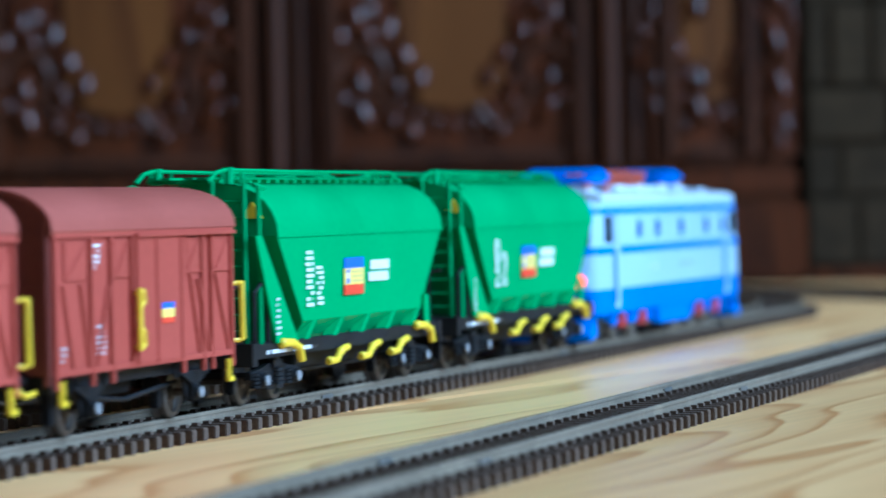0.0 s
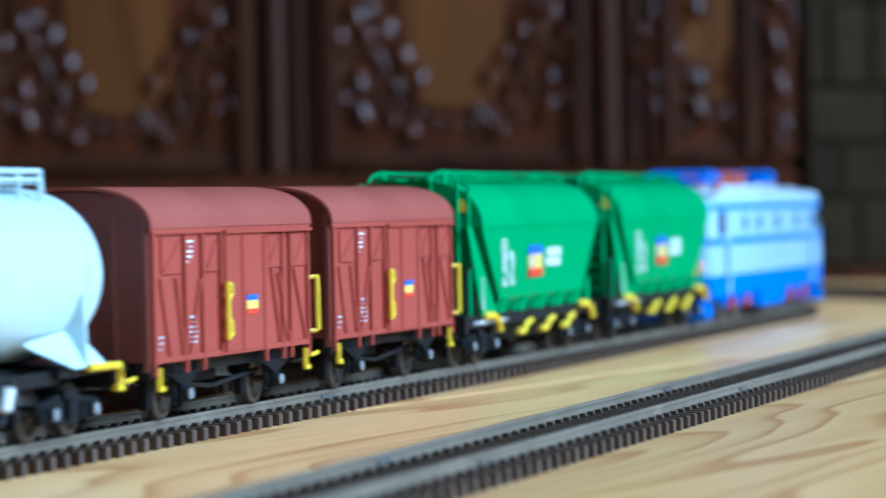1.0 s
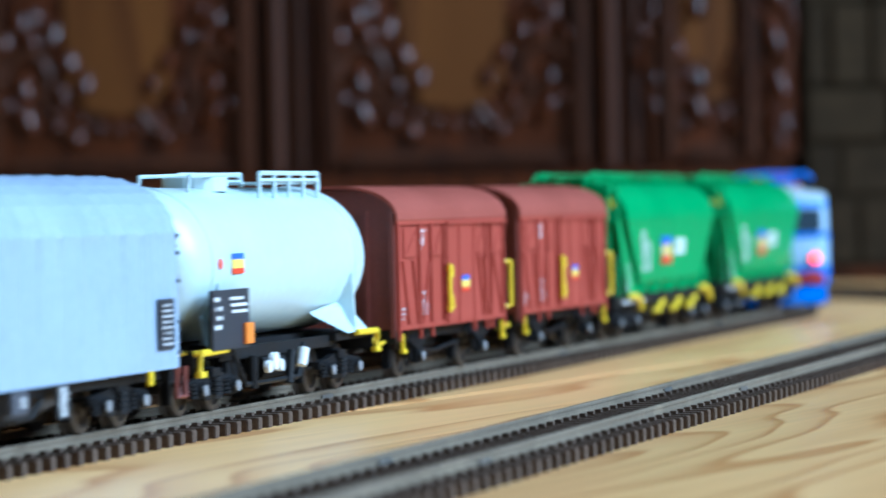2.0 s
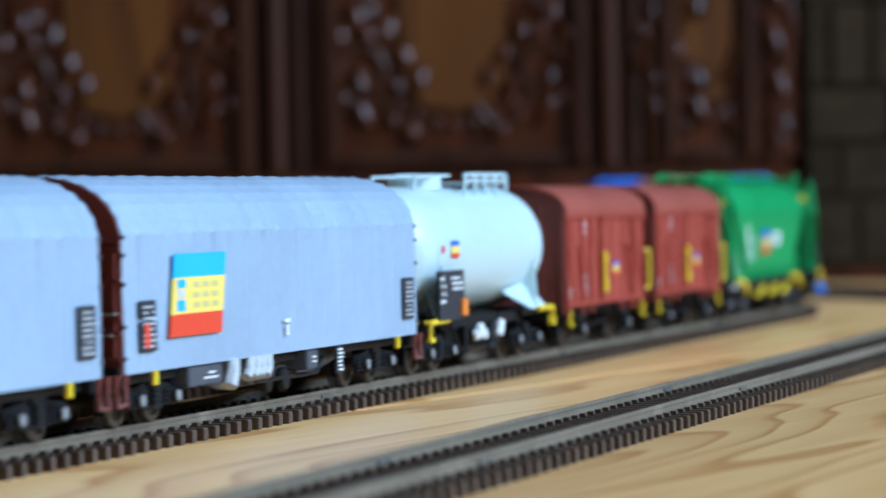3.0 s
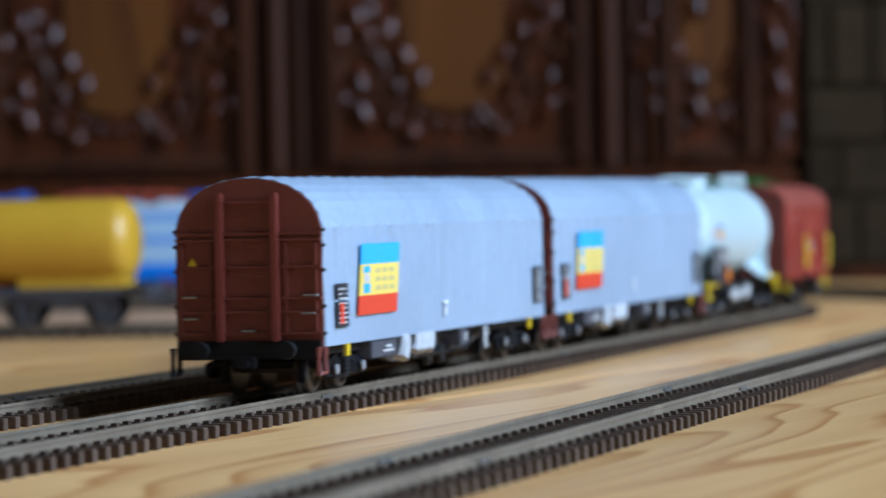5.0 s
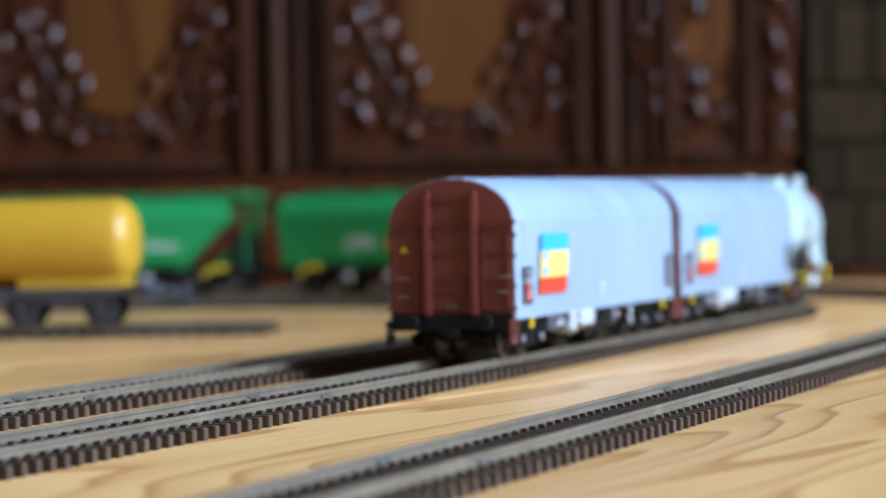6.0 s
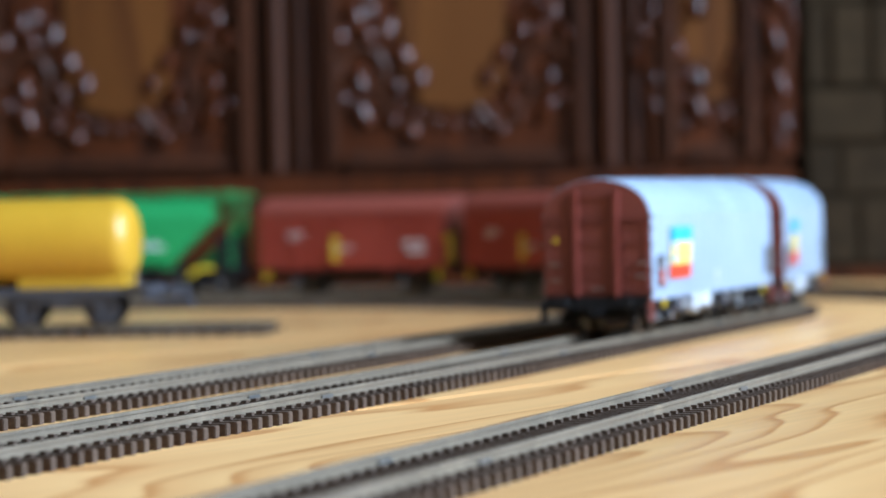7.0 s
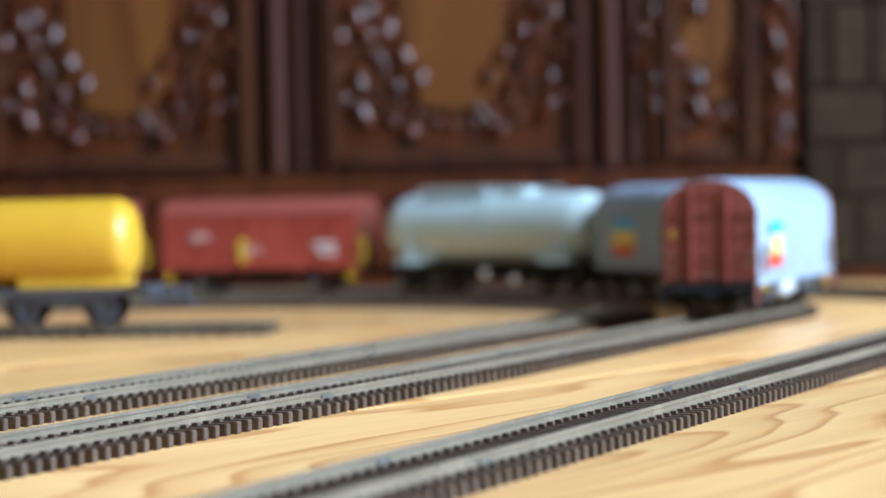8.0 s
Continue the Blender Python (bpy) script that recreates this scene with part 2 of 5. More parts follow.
def part(name, bm, material, parent=None, label="", smooth=False, unit=MM, at=None):
    bmesh.ops.recalc_face_normals(bm, faces=bm.faces)
    bmesh.ops.scale(bm, vec=(unit,) * 3, verts=bm.verts)
    me = bpy.data.meshes.new(name)
    bm.to_mesh(me)
    bm.free()
    me.materials.append(material)
    if smooth:
        me.shade_smooth()
        me.set_sharp_from_angle(angle=radians(40))
    ob = new(name, me)
    if parent:
        ob.parent = parent
    if at:
        ob.location = [c * unit for c in at]
    if label:
        tagged(ob, label)
    return ob


def B():
    return bmesh.new()


def thing(name, label, category, group="", kind=""):
    return tagged(new(name), label, category, group, kind)


# ---- the room
STONEX = 2.065    # face of the stone breast
FARX = 2.52       # the wall behind the cabinet


def room_box(name, material, x0, x1, y0, y1, z0, z1, label, category, parent=None):
    bm = B()
    box(bm, x0, x1, y0, y1, z0, z1)
    ob = part(name, bm, material, parent, unit=1.0)
    if not parent:
        ob.matrix_world = ROOM
        tagged(ob, label, category, kind="structure")
    return ob


def room():
    X0, X1, Y0, Y1, H, T = -1.6, FARX, WINDOW["y"], 1.7, 2.6, 0.12
    room_box("ceiling", PLASTER, X0 - T, X1 + T, Y0 - T, Y1 + T, H, H + T, "plain warm plaster ceiling", "ceiling")
    room_box("wall_back", PLASTER, X0 - T, X0, Y0, Y1, -0.02, H, "plain warm plaster wall", "wall")
    room_box("wall_side", PLASTER, X0 - T, X1 + T, Y1, Y1 + T, -0.02, H, "plain warm plaster wall", "wall")
    w = WINDOW
    bm = B()
    box(bm, X0 - T, w["x0"], Y0 - T, Y0, -0.02, H)
    box(bm, w["x1"], X1 + T, Y0 - T, Y0, -0.02, H)
    box(bm, w["x0"], w["x1"], Y0 - T, Y0, -0.02, w["z0"])
    box(bm, w["x0"], w["x1"], Y0 - T, Y0, w["z1"], H)
    ob = part("wall_window", bm, PLASTER, unit=1.0)
    ob.matrix_world = ROOM
    tagged(ob, "plaster wall with a wide window opening", "wall", kind="structure")
    room_box("wall_far", GROUT, X1, X1 + T, Y0, Y1, -0.02, H, "plain dark wall behind the cabinet", "wall")
    room_box("wall_stone", GROUT, STONEX, X1, -0.80, -0.199, 0.0, H, "dark khaki stone chimney breast beside the cabinet", "wall")
    # floor: base and planks
    room_box("ground", GROUT, -60, 60, -60, 60, -0.09, -0.05, "dull ground outside the room", "ground")
    fl = room_box("floor", PINE, X0, X1, Y0, Y1, -0.05, -0.012, "varnished pine plank floor", "floor")
    # boards run along the tracks, cut to the walls
    turn = Matrix.Rotation(radians(-23.0), 4, "Z")
    cuts = (((X0, 0, 0), (-1, 0, 0)), ((X1, 0, 0), (1, 0, 0)), ((0, Y0, 0), (0, -1, 0)), ((0, Y1, 0), (0, 1, 0)))
    rr = random.Random(5)
    wd, g, y = 0.215, 0.0005, -3.3
    while y < 3.3:
        x = -3.4 + rr.uniform(0, 1.8)
        ends = [-4.2, x, x + 2.2, x + 4.4, 4.2]
        for xa, xb in zip(ends, ends[1:]):
            if xb - xa < 0.1:
                continue
            bm = B()
            box(bm, xa + g, xb - g, -wd / 2 + g, wd / 2 - g, -0.011, 0.0, 0.0005)
            m = turn @ Matrix.Translation((0, y + wd / 2, 0))
            inv = m.inverted()
            for co, no in cuts:
                bmesh.ops.bisect_plane(bm, geom=bm.verts[:] + bm.edges[:] + bm.faces[:], plane_co=inv @ Vector(co),
                                       plane_no=inv.to_3x3() @ Vector(no), clear_outer=True)
            if not bm.faces:
                bm.free()
                continue
            pl = part("plank", bm, PINE, fl, unit=1.0)
            pl.matrix_basis = m
        y += wd


room()
LIFT = 0.00085      # sleepers are 2.6 mm thick
RZ = 0.0040 + LIFT   # rail head above the floor


def track(name, pts, label, near, group="model railway tracks"):
    """pts: (x, y, heading) every half millimetre or so along the centre line, by a function of distance."""
    path, length = pts
    th = thing(name, label, "railway track", group)
    th.location.z = LIFT
    pitch = 0.00701
    # rails swept along the line: foot, web, head
    prof = [(-1.0, 1.9), (1.0, 1.9), (1.0, 2.2), (0.3, 2.45), (0.3, 3.2), (0.55, 3.35), (0.55, 3.85), (0.4, 4.0),
            (-0.4, 4.0), (-0.55, 3.85), (-0.55, 3.35), (-0.3, 3.2), (-0.3, 2.45), (-1.0, 2.2)]
    steps = max(2, int(length / 0.02))
    for side in (-8.75, 8.75):
        bm = B()
        rings = []
        for i in range(steps + 1):
            x, y, a = path(length * i / steps)
            nx, ny = -math.sin(a), math.cos(a)
            rings.append([bm.verts.new((x * 1000 + nx * (side + u), y * 1000 + ny * (side + u), v)) for u, v in prof])
        for r0, r1 in zip(rings, rings[1:]):
            for k in range(len(prof)):
                bm.faces.new((r0[k], r0[(k + 1) % len(prof)], r1[(k + 1) % len(prof)], r1[k]))
        bm.faces.new(rings[0]), bm.faces.new(rings[-1])
        part("rail", bm, RAIL, th, "worn nickel silver rail")
    # sleepers with rail chairs: the near ones are pieces, the rest one mesh
    def sleeper(bm):
        box(bm, -1.45, 1.45, -15, 15, -0.85, 1.75, 0.18)
        for s in (-8.75, 8.75):
            box(bm, -1.0, 1.0, s - 2.3, s - 1.05, 1.7, 2.35)
            box(bm, -1.0, 1.0, s + 1.05, s + 2.3, 1.7, 2.35)
        box(bm, -5.6, -1.4, -9.6, -7.9, 0.2, 1.2)
        box(bm, -5.6, -1.4, 7.9, 9.6, 0.2, 1.2)
    bm = B()
    sleeper(bm)
    first = None
    rest = B()
    count = 0
    for i in range(int(length / pitch)):
        d = (i + 0.5) * pitch
        x, y, a = path(d)
        if near[0] <= d <= near[1] and count < 290:
            if first is None:
                first = part("sleeper", bm, SLEEPER, th)
                ob = first
            else:
                ob = new("sleeper", first.data)
                ob.parent = th
            ob.matrix_basis = pose(x, y, 0, 0, 0, math.degrees(a))
            count += 1
        else:
            sleeper_lo(rest, x * 1000, y * 1000, a)
    # fishplates: small bright joiners on the rails
    for d in [0.02 + 0.23 * k for k in range(int(length / 0.23) + 1)]:
        if d > length - 0.02:
            continue
        x, y, a = path(d)
        for s in (-8.75, 8.75):
            bm = B()
            box(bm, -4, 4, -0.85, 0.85, 1.95, 3.0, 0.1)
            j = part("rail_joiner", bm, STEEL, th)
            j.matrix_basis = Matrix.Translation((x, y, 0)) @ Matrix.Rotation(a, 4, "Z") @ Matrix.Translation((0, s * MM, 0))
    ob = part("sleeper_run", rest, SLEEPER, th)
    tagged(ob, kind="stuff")
    return th


def sleeper_lo(bm, x, y, a):
    c, s = math.cos(a), math.sin(a)
    vs = [bm.verts.new((x + u * c - v * s, y + u * s + v * c, w)) for u in (-1.45, 1.45) for v in (-15, 15) for w in (-0.85, 1.75)]
    for q in ((0, 1, 3, 2), (4, 6, 7, 5), (0, 4, 5, 1), (2, 3, 7, 6), (0, 2, 6, 4), (1, 5, 7, 3)):
        bm.faces.new([vs[i] for i in q])


EASE = radians(15)


def loop(y0, xc, Ra, R):
    """A straight, a half circle to the left that begins with a wider arc, and the straight back; s is 0 at x = 0."""
    sa = xc + Ra * EASE
    cx, cy = xc + (Ra - R) * math.sin(EASE), y0 + Ra - (Ra - R) * math.cos(EASE)
    sb = sa + R * (math.pi - EASE)

    def at(s):
        if s <= xc:
            return s, y0, 0.0
        if s <= sa:
            a = (s - xc) / Ra
            return xc + Ra * math.sin(a), y0 + Ra * (1 - math.cos(a)), a
        if s <= sb:
            a = EASE + (s - sa) / R
            return cx + R * math.sin(a), cy - R * math.cos(a), a
        return cx - (s - sb), cy + R, math.pi
    return at


def shifted(at, s0, length):
    return (lambda d: at(d + s0)), length


MAIN = loop(0.0, 1.410, 0.44, 0.320)
INNER = loop(0.0575, 1.375, 0.3825, 0.2625)
track("railway_track", shifted(MAIN, -0.35, 3.6), "grey rails on dark brown sleepers curving round", (0.85, 2.6))
track("railway_track", shifted(INNER, -0.35, 3.4), "inner loop of grey rails on dark sleepers", (0.95, 2.6))
OUTER = loop(-0.0925, 1.410, 0.5325, 0.4125)
track("railway_track", shifted(OUTER, -0.1, 3.5), "empty outer loop of grey rails on dark sleepers", (0.4, 2.3))
# the short siding of the parked tank wagon
SID = (1.3274, 0.168, radians(98.0))
track("railway_track", ((lambda d: (SID[0] + d * math.cos(SID[2]), SID[1] + d * math.sin(SID[2]), SID[2])), 0.46),
      "short siding under the parked yellow tank wagon", (0.0, 0.46))
# ---- running gear
SPIN = []      # wheelsets that turn: (object, x, z)
WHEEL_R = 5.3


def wheelset(parent, x, z=WHEEL_R, r=WHEEL_R, material=None):
    bm = B()
    for s in (-1, 1):
        lathe(bm, [(s * 7.2, r + 0.75), (s * 7.8, r + 0.7), (s * 7.95, r + 0.05), (s * 9.9, r - 0.1), (s * 10.1, r - 0.5),
                   (s * 10.1, r - 1.2), (s * 9.5, r - 1.4), (s * 9.3, 1.7), (s * 10.2, 1.5), (s * 10.3, 0.6)], 20, "y")
    rod(bm, (0, -12.5, 0), (0, 12.5, 0), 0.8)
    ob = part("wheelset", bm, material or WHEEL, parent, "steel wheels on an axle", smooth=True, at=(x, 0, z))
    SPIN.append((ob, x * MM, z * MM, r * MM))
    return ob


def bogie(car, x, base=20.5, label="black freight bogie with two wheelsets"):
    """Side frames with axle boxes and springs, bolster, brake beams; wheelsets under it."""
    bm = B()
    h = base / 2
    for s in (-1, 1):
        y0, y1 = s * 12.2, s * 13.6
        prism(bm, [(-h - 5, 7.2), (-h - 5, 5.6), (-h + 2.5, 5.2), (-5, 3.0), (5, 3.0), (h - 2.5, 5.2), (h + 5, 5.6), (h + 5, 7.2),
                   (h - 2, 7.8), (4, 8.6), (-4, 8.6), (-h + 2, 7.8)], min(y0, y1), max(y0, y1), "y")
        for w in (-h, h):
            box(bm, w - 2.3, w + 2.3, min(s * 13.2, s * 14.6), max(s * 13.2, s * 14.6), 3.6, 7.0, 0.3)
            rod(bm, (w, s * 14.3, 5.3), (w, s * 15.3, 5.3), 1.5, 12)
            for d in (-3.3, 3.3):
                for k in range(4):
                    rod(bm, (w + d, s * 13.6, 3.8 + k * 0.85), (w + d, s * 13.6, 4.35 + k * 0.85), 1.0, 8)
        for k in range(4):
            rod(bm, (0, s * 13.8, 4.0 + k * 1.0), (0, s * 13.8, 4.6 + k * 1.0), 1.7, 10)
        box(bm, -3, 3, min(s * 12, s * 14.4), max(s * 12, s * 14.4), 7.6, 9.4, 0.2)
        for w in (-h - 6, h + 6):
            box(bm, w - 0.6, w + 0.6, min(s * 8.2, s * 10), max(s * 8.2, s * 10), 2.6, 7.4, 0.2)
    box(bm, -3, 3, -13, 13, 6.0, 9.6, 0.3)
    box(bm, -h - 4.8, -h - 3.6, -13, 13, 6.2, 7.2)
    box(bm, h + 3.6, h + 4.8, -13, 13, 6.2, 7.2)
    ob = part("bogie", bm, BOGIE, car, label, at=(x, 0, 0))
    for w in (-h, h):
        wheelset(ob, w)
        for s in (-1, 1):
            c = B()
            rod(c, (w, s * 15.2, 5.3), (w, s * 15.7, 5.3), 1.1, 12)
            part("axle_cap", c, AXLE, ob, "grey axle cap")
    BOGIES.append((car, ob, x * MM))
    return ob


BOGIES = []


def buffers(car, L, body, z=11.5, material=None):
    for e in (-1, 1):
        for s in (-1, 1):
            bm = B()
            a, b = e * body, e * (L - 0.4)
            lathe(bm, [(a, 1.6), (a + e * 0.6, 1.6), (a + e * 0.6, 1.1), (a + (b - a) * 0.55, 1.1), (a + (b - a) * 0.55, 0.8),
                       (b - e * 0.7, 0.8), (b - e * 0.7, 2.1), (b, 1.9)], 16, "x", (0, s * 10.1, z))
            part("buffer", bm, material or BLACK, car, "black sprung buffer", smooth=True)
        bm = B()
        box(bm, min(e * (body - 2), e * (L + 0.5)), max(e * (body - 2), e * (L + 0.5)), -1.5, 1.5, 6.5, 8.2, 0.3)
        box(bm, min(e * (L - 2.6), e * (L - 0.6)), max(e * (L - 2.6), e * (L - 0.6)), -2.6, 2.6, 6.2, 9.0, 0.4)
        part("coupling", bm, BLACK, car, "black plastic coupling")


def side_print(car, material, quads, y, name="marking", label=""):
    """Thin printed shapes on the side: quads of (x0, x1, z0, z1[, lean])."""
    bm = B()
    for q in quads:
        x0, x1, z0, z1 = q[:4]
        k = q[4] if len(q) > 4 else 0
        prism(bm, [(x0, z0), (x1, z0), (x1 + k, z1), (x0 + k, z1)], y - 0.12, y + 0.05, "y")
    return part(name, bm, material, car, label)


def flag(car, x0, x1, z0, z1, y, lean=0.0, top=FLAGBLUE, glyph=True):
    """A blue, yellow and red banner with small emblem shapes in its middle band."""
    h = z1 - z0
    za, zb = z0 + h * 0.27, z0 + h * 0.71
    base = side_print(car, FLAGYELLOW, [(x0 + lean * 0.27, x1 + lean * 0.27, za, zb, lean * 0.44)], y, "emblem", "blue, yellow and red printed banner")
    side_print(base, FLAGRED, [(x0, x1, z0, za, lean * 0.27)], y, "red_band", "red band")
    side_print(base, top, [(x0 + lean * 0.71, x1 + lean * 0.71, zb, z1, lean * 0.29)], y, "blue_band", "blue band")
    if glyph:
        w = x1 - x0
        x = x0 + lean * 0.4
        zc, u = (za + zb) / 2, (zb - za)
        side_print(base, top, [(x + w * 0.10, x + w * 0.26, zc - u * 0.42, zc - u * 0.12), (x + w * 0.11, x + w * 0.27, zc + u * 0.22, zc + u * 0.44)], y - 0.06, "badge")
        g = [(x + w * (0.41 + 0.18 * k), x + w * (0.53 + 0.18 * k), zc + u * lo, zc + u * hi)
             for k in range(3) for lo, hi in ((-0.36, -0.2), (-0.08, 0.08), (0.2, 0.36))]
        side_print(base, FADED, [(x + w * 0.12, x + w * 0.25, zc - u * 0.08, zc + u * 0.18)], y - 0.06, "badge")
        side_print(base, PRINTGREY, g, y - 0.06, "lettering_shape")
    return base


def text_bars(car, material, x0, x1, z0, z1, rows, y, seed, name="lettering", tall=(0.25, 0.72), word=(0.5, 1.6)):
    """Rows of short dashes standing for print too small to read."""
    r = random.Random(seed)
    q = []
    h = (z1 - z0) / rows
    for k in range(rows):
        x = x0 + r.uniform(0, 0.15) * (x1 - x0)
        end = x1 - r.uniform(0, 0.25) * (x1 - x0)
        while x < end:
            w = r.uniform(*word)
            if r.random() > 0.12:
                q.append((x, min(x + w, end), z0 + k * h + h * tall[0], z0 + k * h + h * tall[1]))
            x += w + 0.35
    return side_print(car, material, q, y, name)


def arch(w, zs, zt, n=16, flat=0.55):
    """Roof outline from the right eave over the top to the left one."""
    pts = []
    for i in range(n + 1):
        u = math.pi * i / n
        pts.append((-w * (abs(math.cos(u)) ** flat) * (1 if math.cos(u) > 0 else -1), zs + (zt - zs) * math.sin(u) ** 0.9))
    return pts


# ---- covered wagon
def covered_wagon():
    car = thing("covered_wagon", "red-brown two-axle covered wagon with arched roof and yellow handrails", "model wagon", "wagons of the train")
    bm = B()
    box(bm, -50.3, 50.3, -16.2, 16.2, 12.4, 38.4, 0.25)
    part("body", bm, BROWN, car)
    # arched roof with a lip
    bm = B()
    out = arch(17.1, 38.3, 46.6, 18, 0.8)
    inn = [(y * 0.97, z - 0.7) for y, z in out]
    prism(bm, out + inn[::-1], -51.3, 51.3)
    part("roof", bm, ROOFBROWN, car, "plain red-brown arched roof", smooth=True)
    # end walls: shade is painted in by a darker brown than the sides
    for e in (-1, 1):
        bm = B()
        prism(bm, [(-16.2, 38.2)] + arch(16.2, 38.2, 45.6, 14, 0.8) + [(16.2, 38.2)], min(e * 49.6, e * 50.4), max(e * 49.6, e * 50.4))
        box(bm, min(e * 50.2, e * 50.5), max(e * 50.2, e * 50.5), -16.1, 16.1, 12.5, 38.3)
        end = part("end_wall", bm, ENDBROWN, car, "red-brown ribbed end wall, shade put into its darker colour")
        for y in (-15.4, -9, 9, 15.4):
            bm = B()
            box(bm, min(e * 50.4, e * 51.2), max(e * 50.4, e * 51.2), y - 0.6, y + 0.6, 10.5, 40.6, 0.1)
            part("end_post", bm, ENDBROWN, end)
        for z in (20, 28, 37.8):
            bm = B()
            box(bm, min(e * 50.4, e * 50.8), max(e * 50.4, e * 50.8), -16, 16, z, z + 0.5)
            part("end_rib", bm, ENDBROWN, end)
    for s in (-1, 1):
        y = s * 16.2
        k_ = -s             # the far side is the near one turned about

        def slab(bm, x0, x1, z0, z1, d):
            x0, x1 = sorted((k_ * x0, k_ * x1))
            box(bm, x0, x1, min(y, y + s * d), max(y, y + s * d), z0, z1, 0.12)
        bm = B()
        slab(bm, -50.3, 50.3, 37.0, 38.6, 0.7)          # cant rail
        slab(bm, -50.3, 50.3, 12.0, 13.2, 0.6)          # bottom rail
        part("side_rail", bm, BROWN, car)
        for x in (-49.4, -31, -20.5, -9.2, 19.5, 31.5, 37, 49.4):
            bm = B()
            slab(bm, x - 0.65, x + 0.65, 9.6 if abs(x) > 12 else 12, 37.2, 0.75)
            part("post", bm, BROWN, car)
        # slanting braces
        for xa, za, xb, zb in ((-45, 28.5, -40, 13), (-36, 28.5, -32, 13), (-28, 13, -21.5, 28), (22, 37, 30, 13), (29, 28, 36, 13), (40, 29, 48, 13)):
            bm = B()
            prism(bm, [(k_ * u, v) for u, v in ((xa - 0.6, za), (xa + 0.6, za), (xb + 0.6, zb), (xb - 0.6, zb))], min(y, y + s * 0.55), max(y, y + s * 0.55), "y")
            part("brace", bm, BROWN, car)
        # louvred vents with a diagonal rib
        for x0, x1 in ((-44.5, -33), (-19, -10.8), (21, 30.2), (38.5, 48)):
            bm = B()
            slab(bm, x0, x1, 29.2, 36.4, 0.45)
            prism(bm, [(k_ * u, v) for u, v in ((x0 + 1, 30), (x0 + 1.8, 30), (x1 - 0.8, 35.8), (x1 - 1.6, 35.8))], min(y, y + s * 0.75), max(y, y + s * 0.75), "y")
            part("vent", bm, BROWN, car, "closed vent flap")
        # sliding door
        bm = B()
        slab(bm, -8.2, 18.4, 12.6, 36.9, 0.85)
        door = part("sliding_door", bm, BROWN, car, "closed sliding door")
        for x in (-7.4, 3.5, 17.6):
            bm = B()
            slab(bm, x - 0.5, x + 0.5, 12.6, 36.6, 1.15)
            part("door_rib", bm, BROWN, door)
        bm = B()
        slab(bm, -8.2, 50, 36.7, 37.5, 1.5)
        part("door_rail", bm, BROWN, car)
        bm = B()
        yy = y + s * 1.9
        tube(bm, [(-9.2 * k_, yy, 27), (-9.2 * k_, yy, 15.2)], 0.6, 8)
        tube(bm, [(-9.2 * k_, yy, 26.8), (-7.0 * k_, yy, 26.4), (-6.6 * k_, yy, 24.4), (-8.8 * k_, yy, 23.4)], 0.45, 6)
        tube(bm, [(-9.2 * k_, yy, 19.6), (-7.2 * k_, yy, 19.0), (-6.7 * k_, yy, 16.4), (-9.0 * k_, yy, 15.6)], 0.45, 6)
        rod(bm, (-9.2 * k_, yy, 26), (-8 * k_, y, 26), 0.35), rod(bm, (-9.2 * k_, yy, 16), (-8 * k_, y, 16), 0.35)
        part("handle", bm, YELLOW, door, "yellow door handle bar")
        # corner handrail
        bm = B()
        yy = y + s * 1.2
        tube(bm, [(51.2 * k_, yy, 26.6), (53.6 * k_, yy, 26.8), (53.9 * k_, yy, 15.0), (51.2 * k_, yy, 14.8)], 0.6, 6)
        tube(bm, [(50.3 * k_, y, 26.4), (51.4 * k_, yy, 26.6)], 0.5, 6), tube(bm, [(50.3 * k_, y, 14.9), (51.4 * k_, yy, 14.8)], 0.5, 6)
        part("handrail", bm, YELLOW, car, "yellow corner handrail")
        for x in (-46.5, 47.5):
            bm = B()
            box(bm, x - 1.4, x + 1.4, min(y, y + s * 0.9), max(y, y + s * 0.9), 6.6, 7.6)
            box(bm, x - 1.2, x - 0.6, min(y, y + s * 0.5), max(y, y + s * 0.5), 7, 11.2), box(bm, x + 0.4, x + 1.0, min(y, y + s * 0.5), max(y, y + s * 0.5), 7, 11.2)
            part("step", bm, YELLOW, car, "yellow shunter's step")
        # axle guards, leaf springs
        for x in (-27.5, 31):
            bm = B()
            g = s * 13.0
            prism(bm, [(x - 6.5, 12), (x - 2.4, 4), (x - 1.6, 4), (x - 1.6, 8), (x + 1.6, 8), (x + 1.6, 4), (x + 2.4, 4), (x + 6.5, 12)], min(g, g + s * 0.8), max(g, g + s * 0.8), "y")
            for k in range(5):
                box(bm, x - 9 + k * 1.5, x + 9 - k * 1.5, min(g + s * 0.8, g + s * 2), max(g + s * 0.8, g + s * 2), 9.2 - k * 0.5, 9.6 - k * 0.5)
            box(bm, x - 2, x + 2, min(g, g + s * 2.2), max(g, g + s * 2.2), 3.6, 7.2, 0.3)
            rod(bm, (x, g + s * 2, 5.3), (x, g + s * 2.9, 5.3), 1.5, 10)
            for d in (-1, 1):
                tube(bm, [(x + d * 9, g + s, 11.5), (x + d * 9, g + s, 8.6)], 0.5)
                box(bm, x + d * 7.8 - 0.8, x + d * 7.8 + 0.8, min(s * 8, s * 10), max(s * 8, s * 10), 2.5, 8.5, 0.2)
            ag = part("axle_guard", bm, BOGIE, car, "black axle guard with leaf spring")
            c = B()
            rod(c, (x, g + s * 2.8, 5.3), (x, g + s * 3.3, 5.3), 1.1, 10)
            part("axle_cap", c, AXLE, ag, "bright axle cap")
    # underframe
    bm = B()
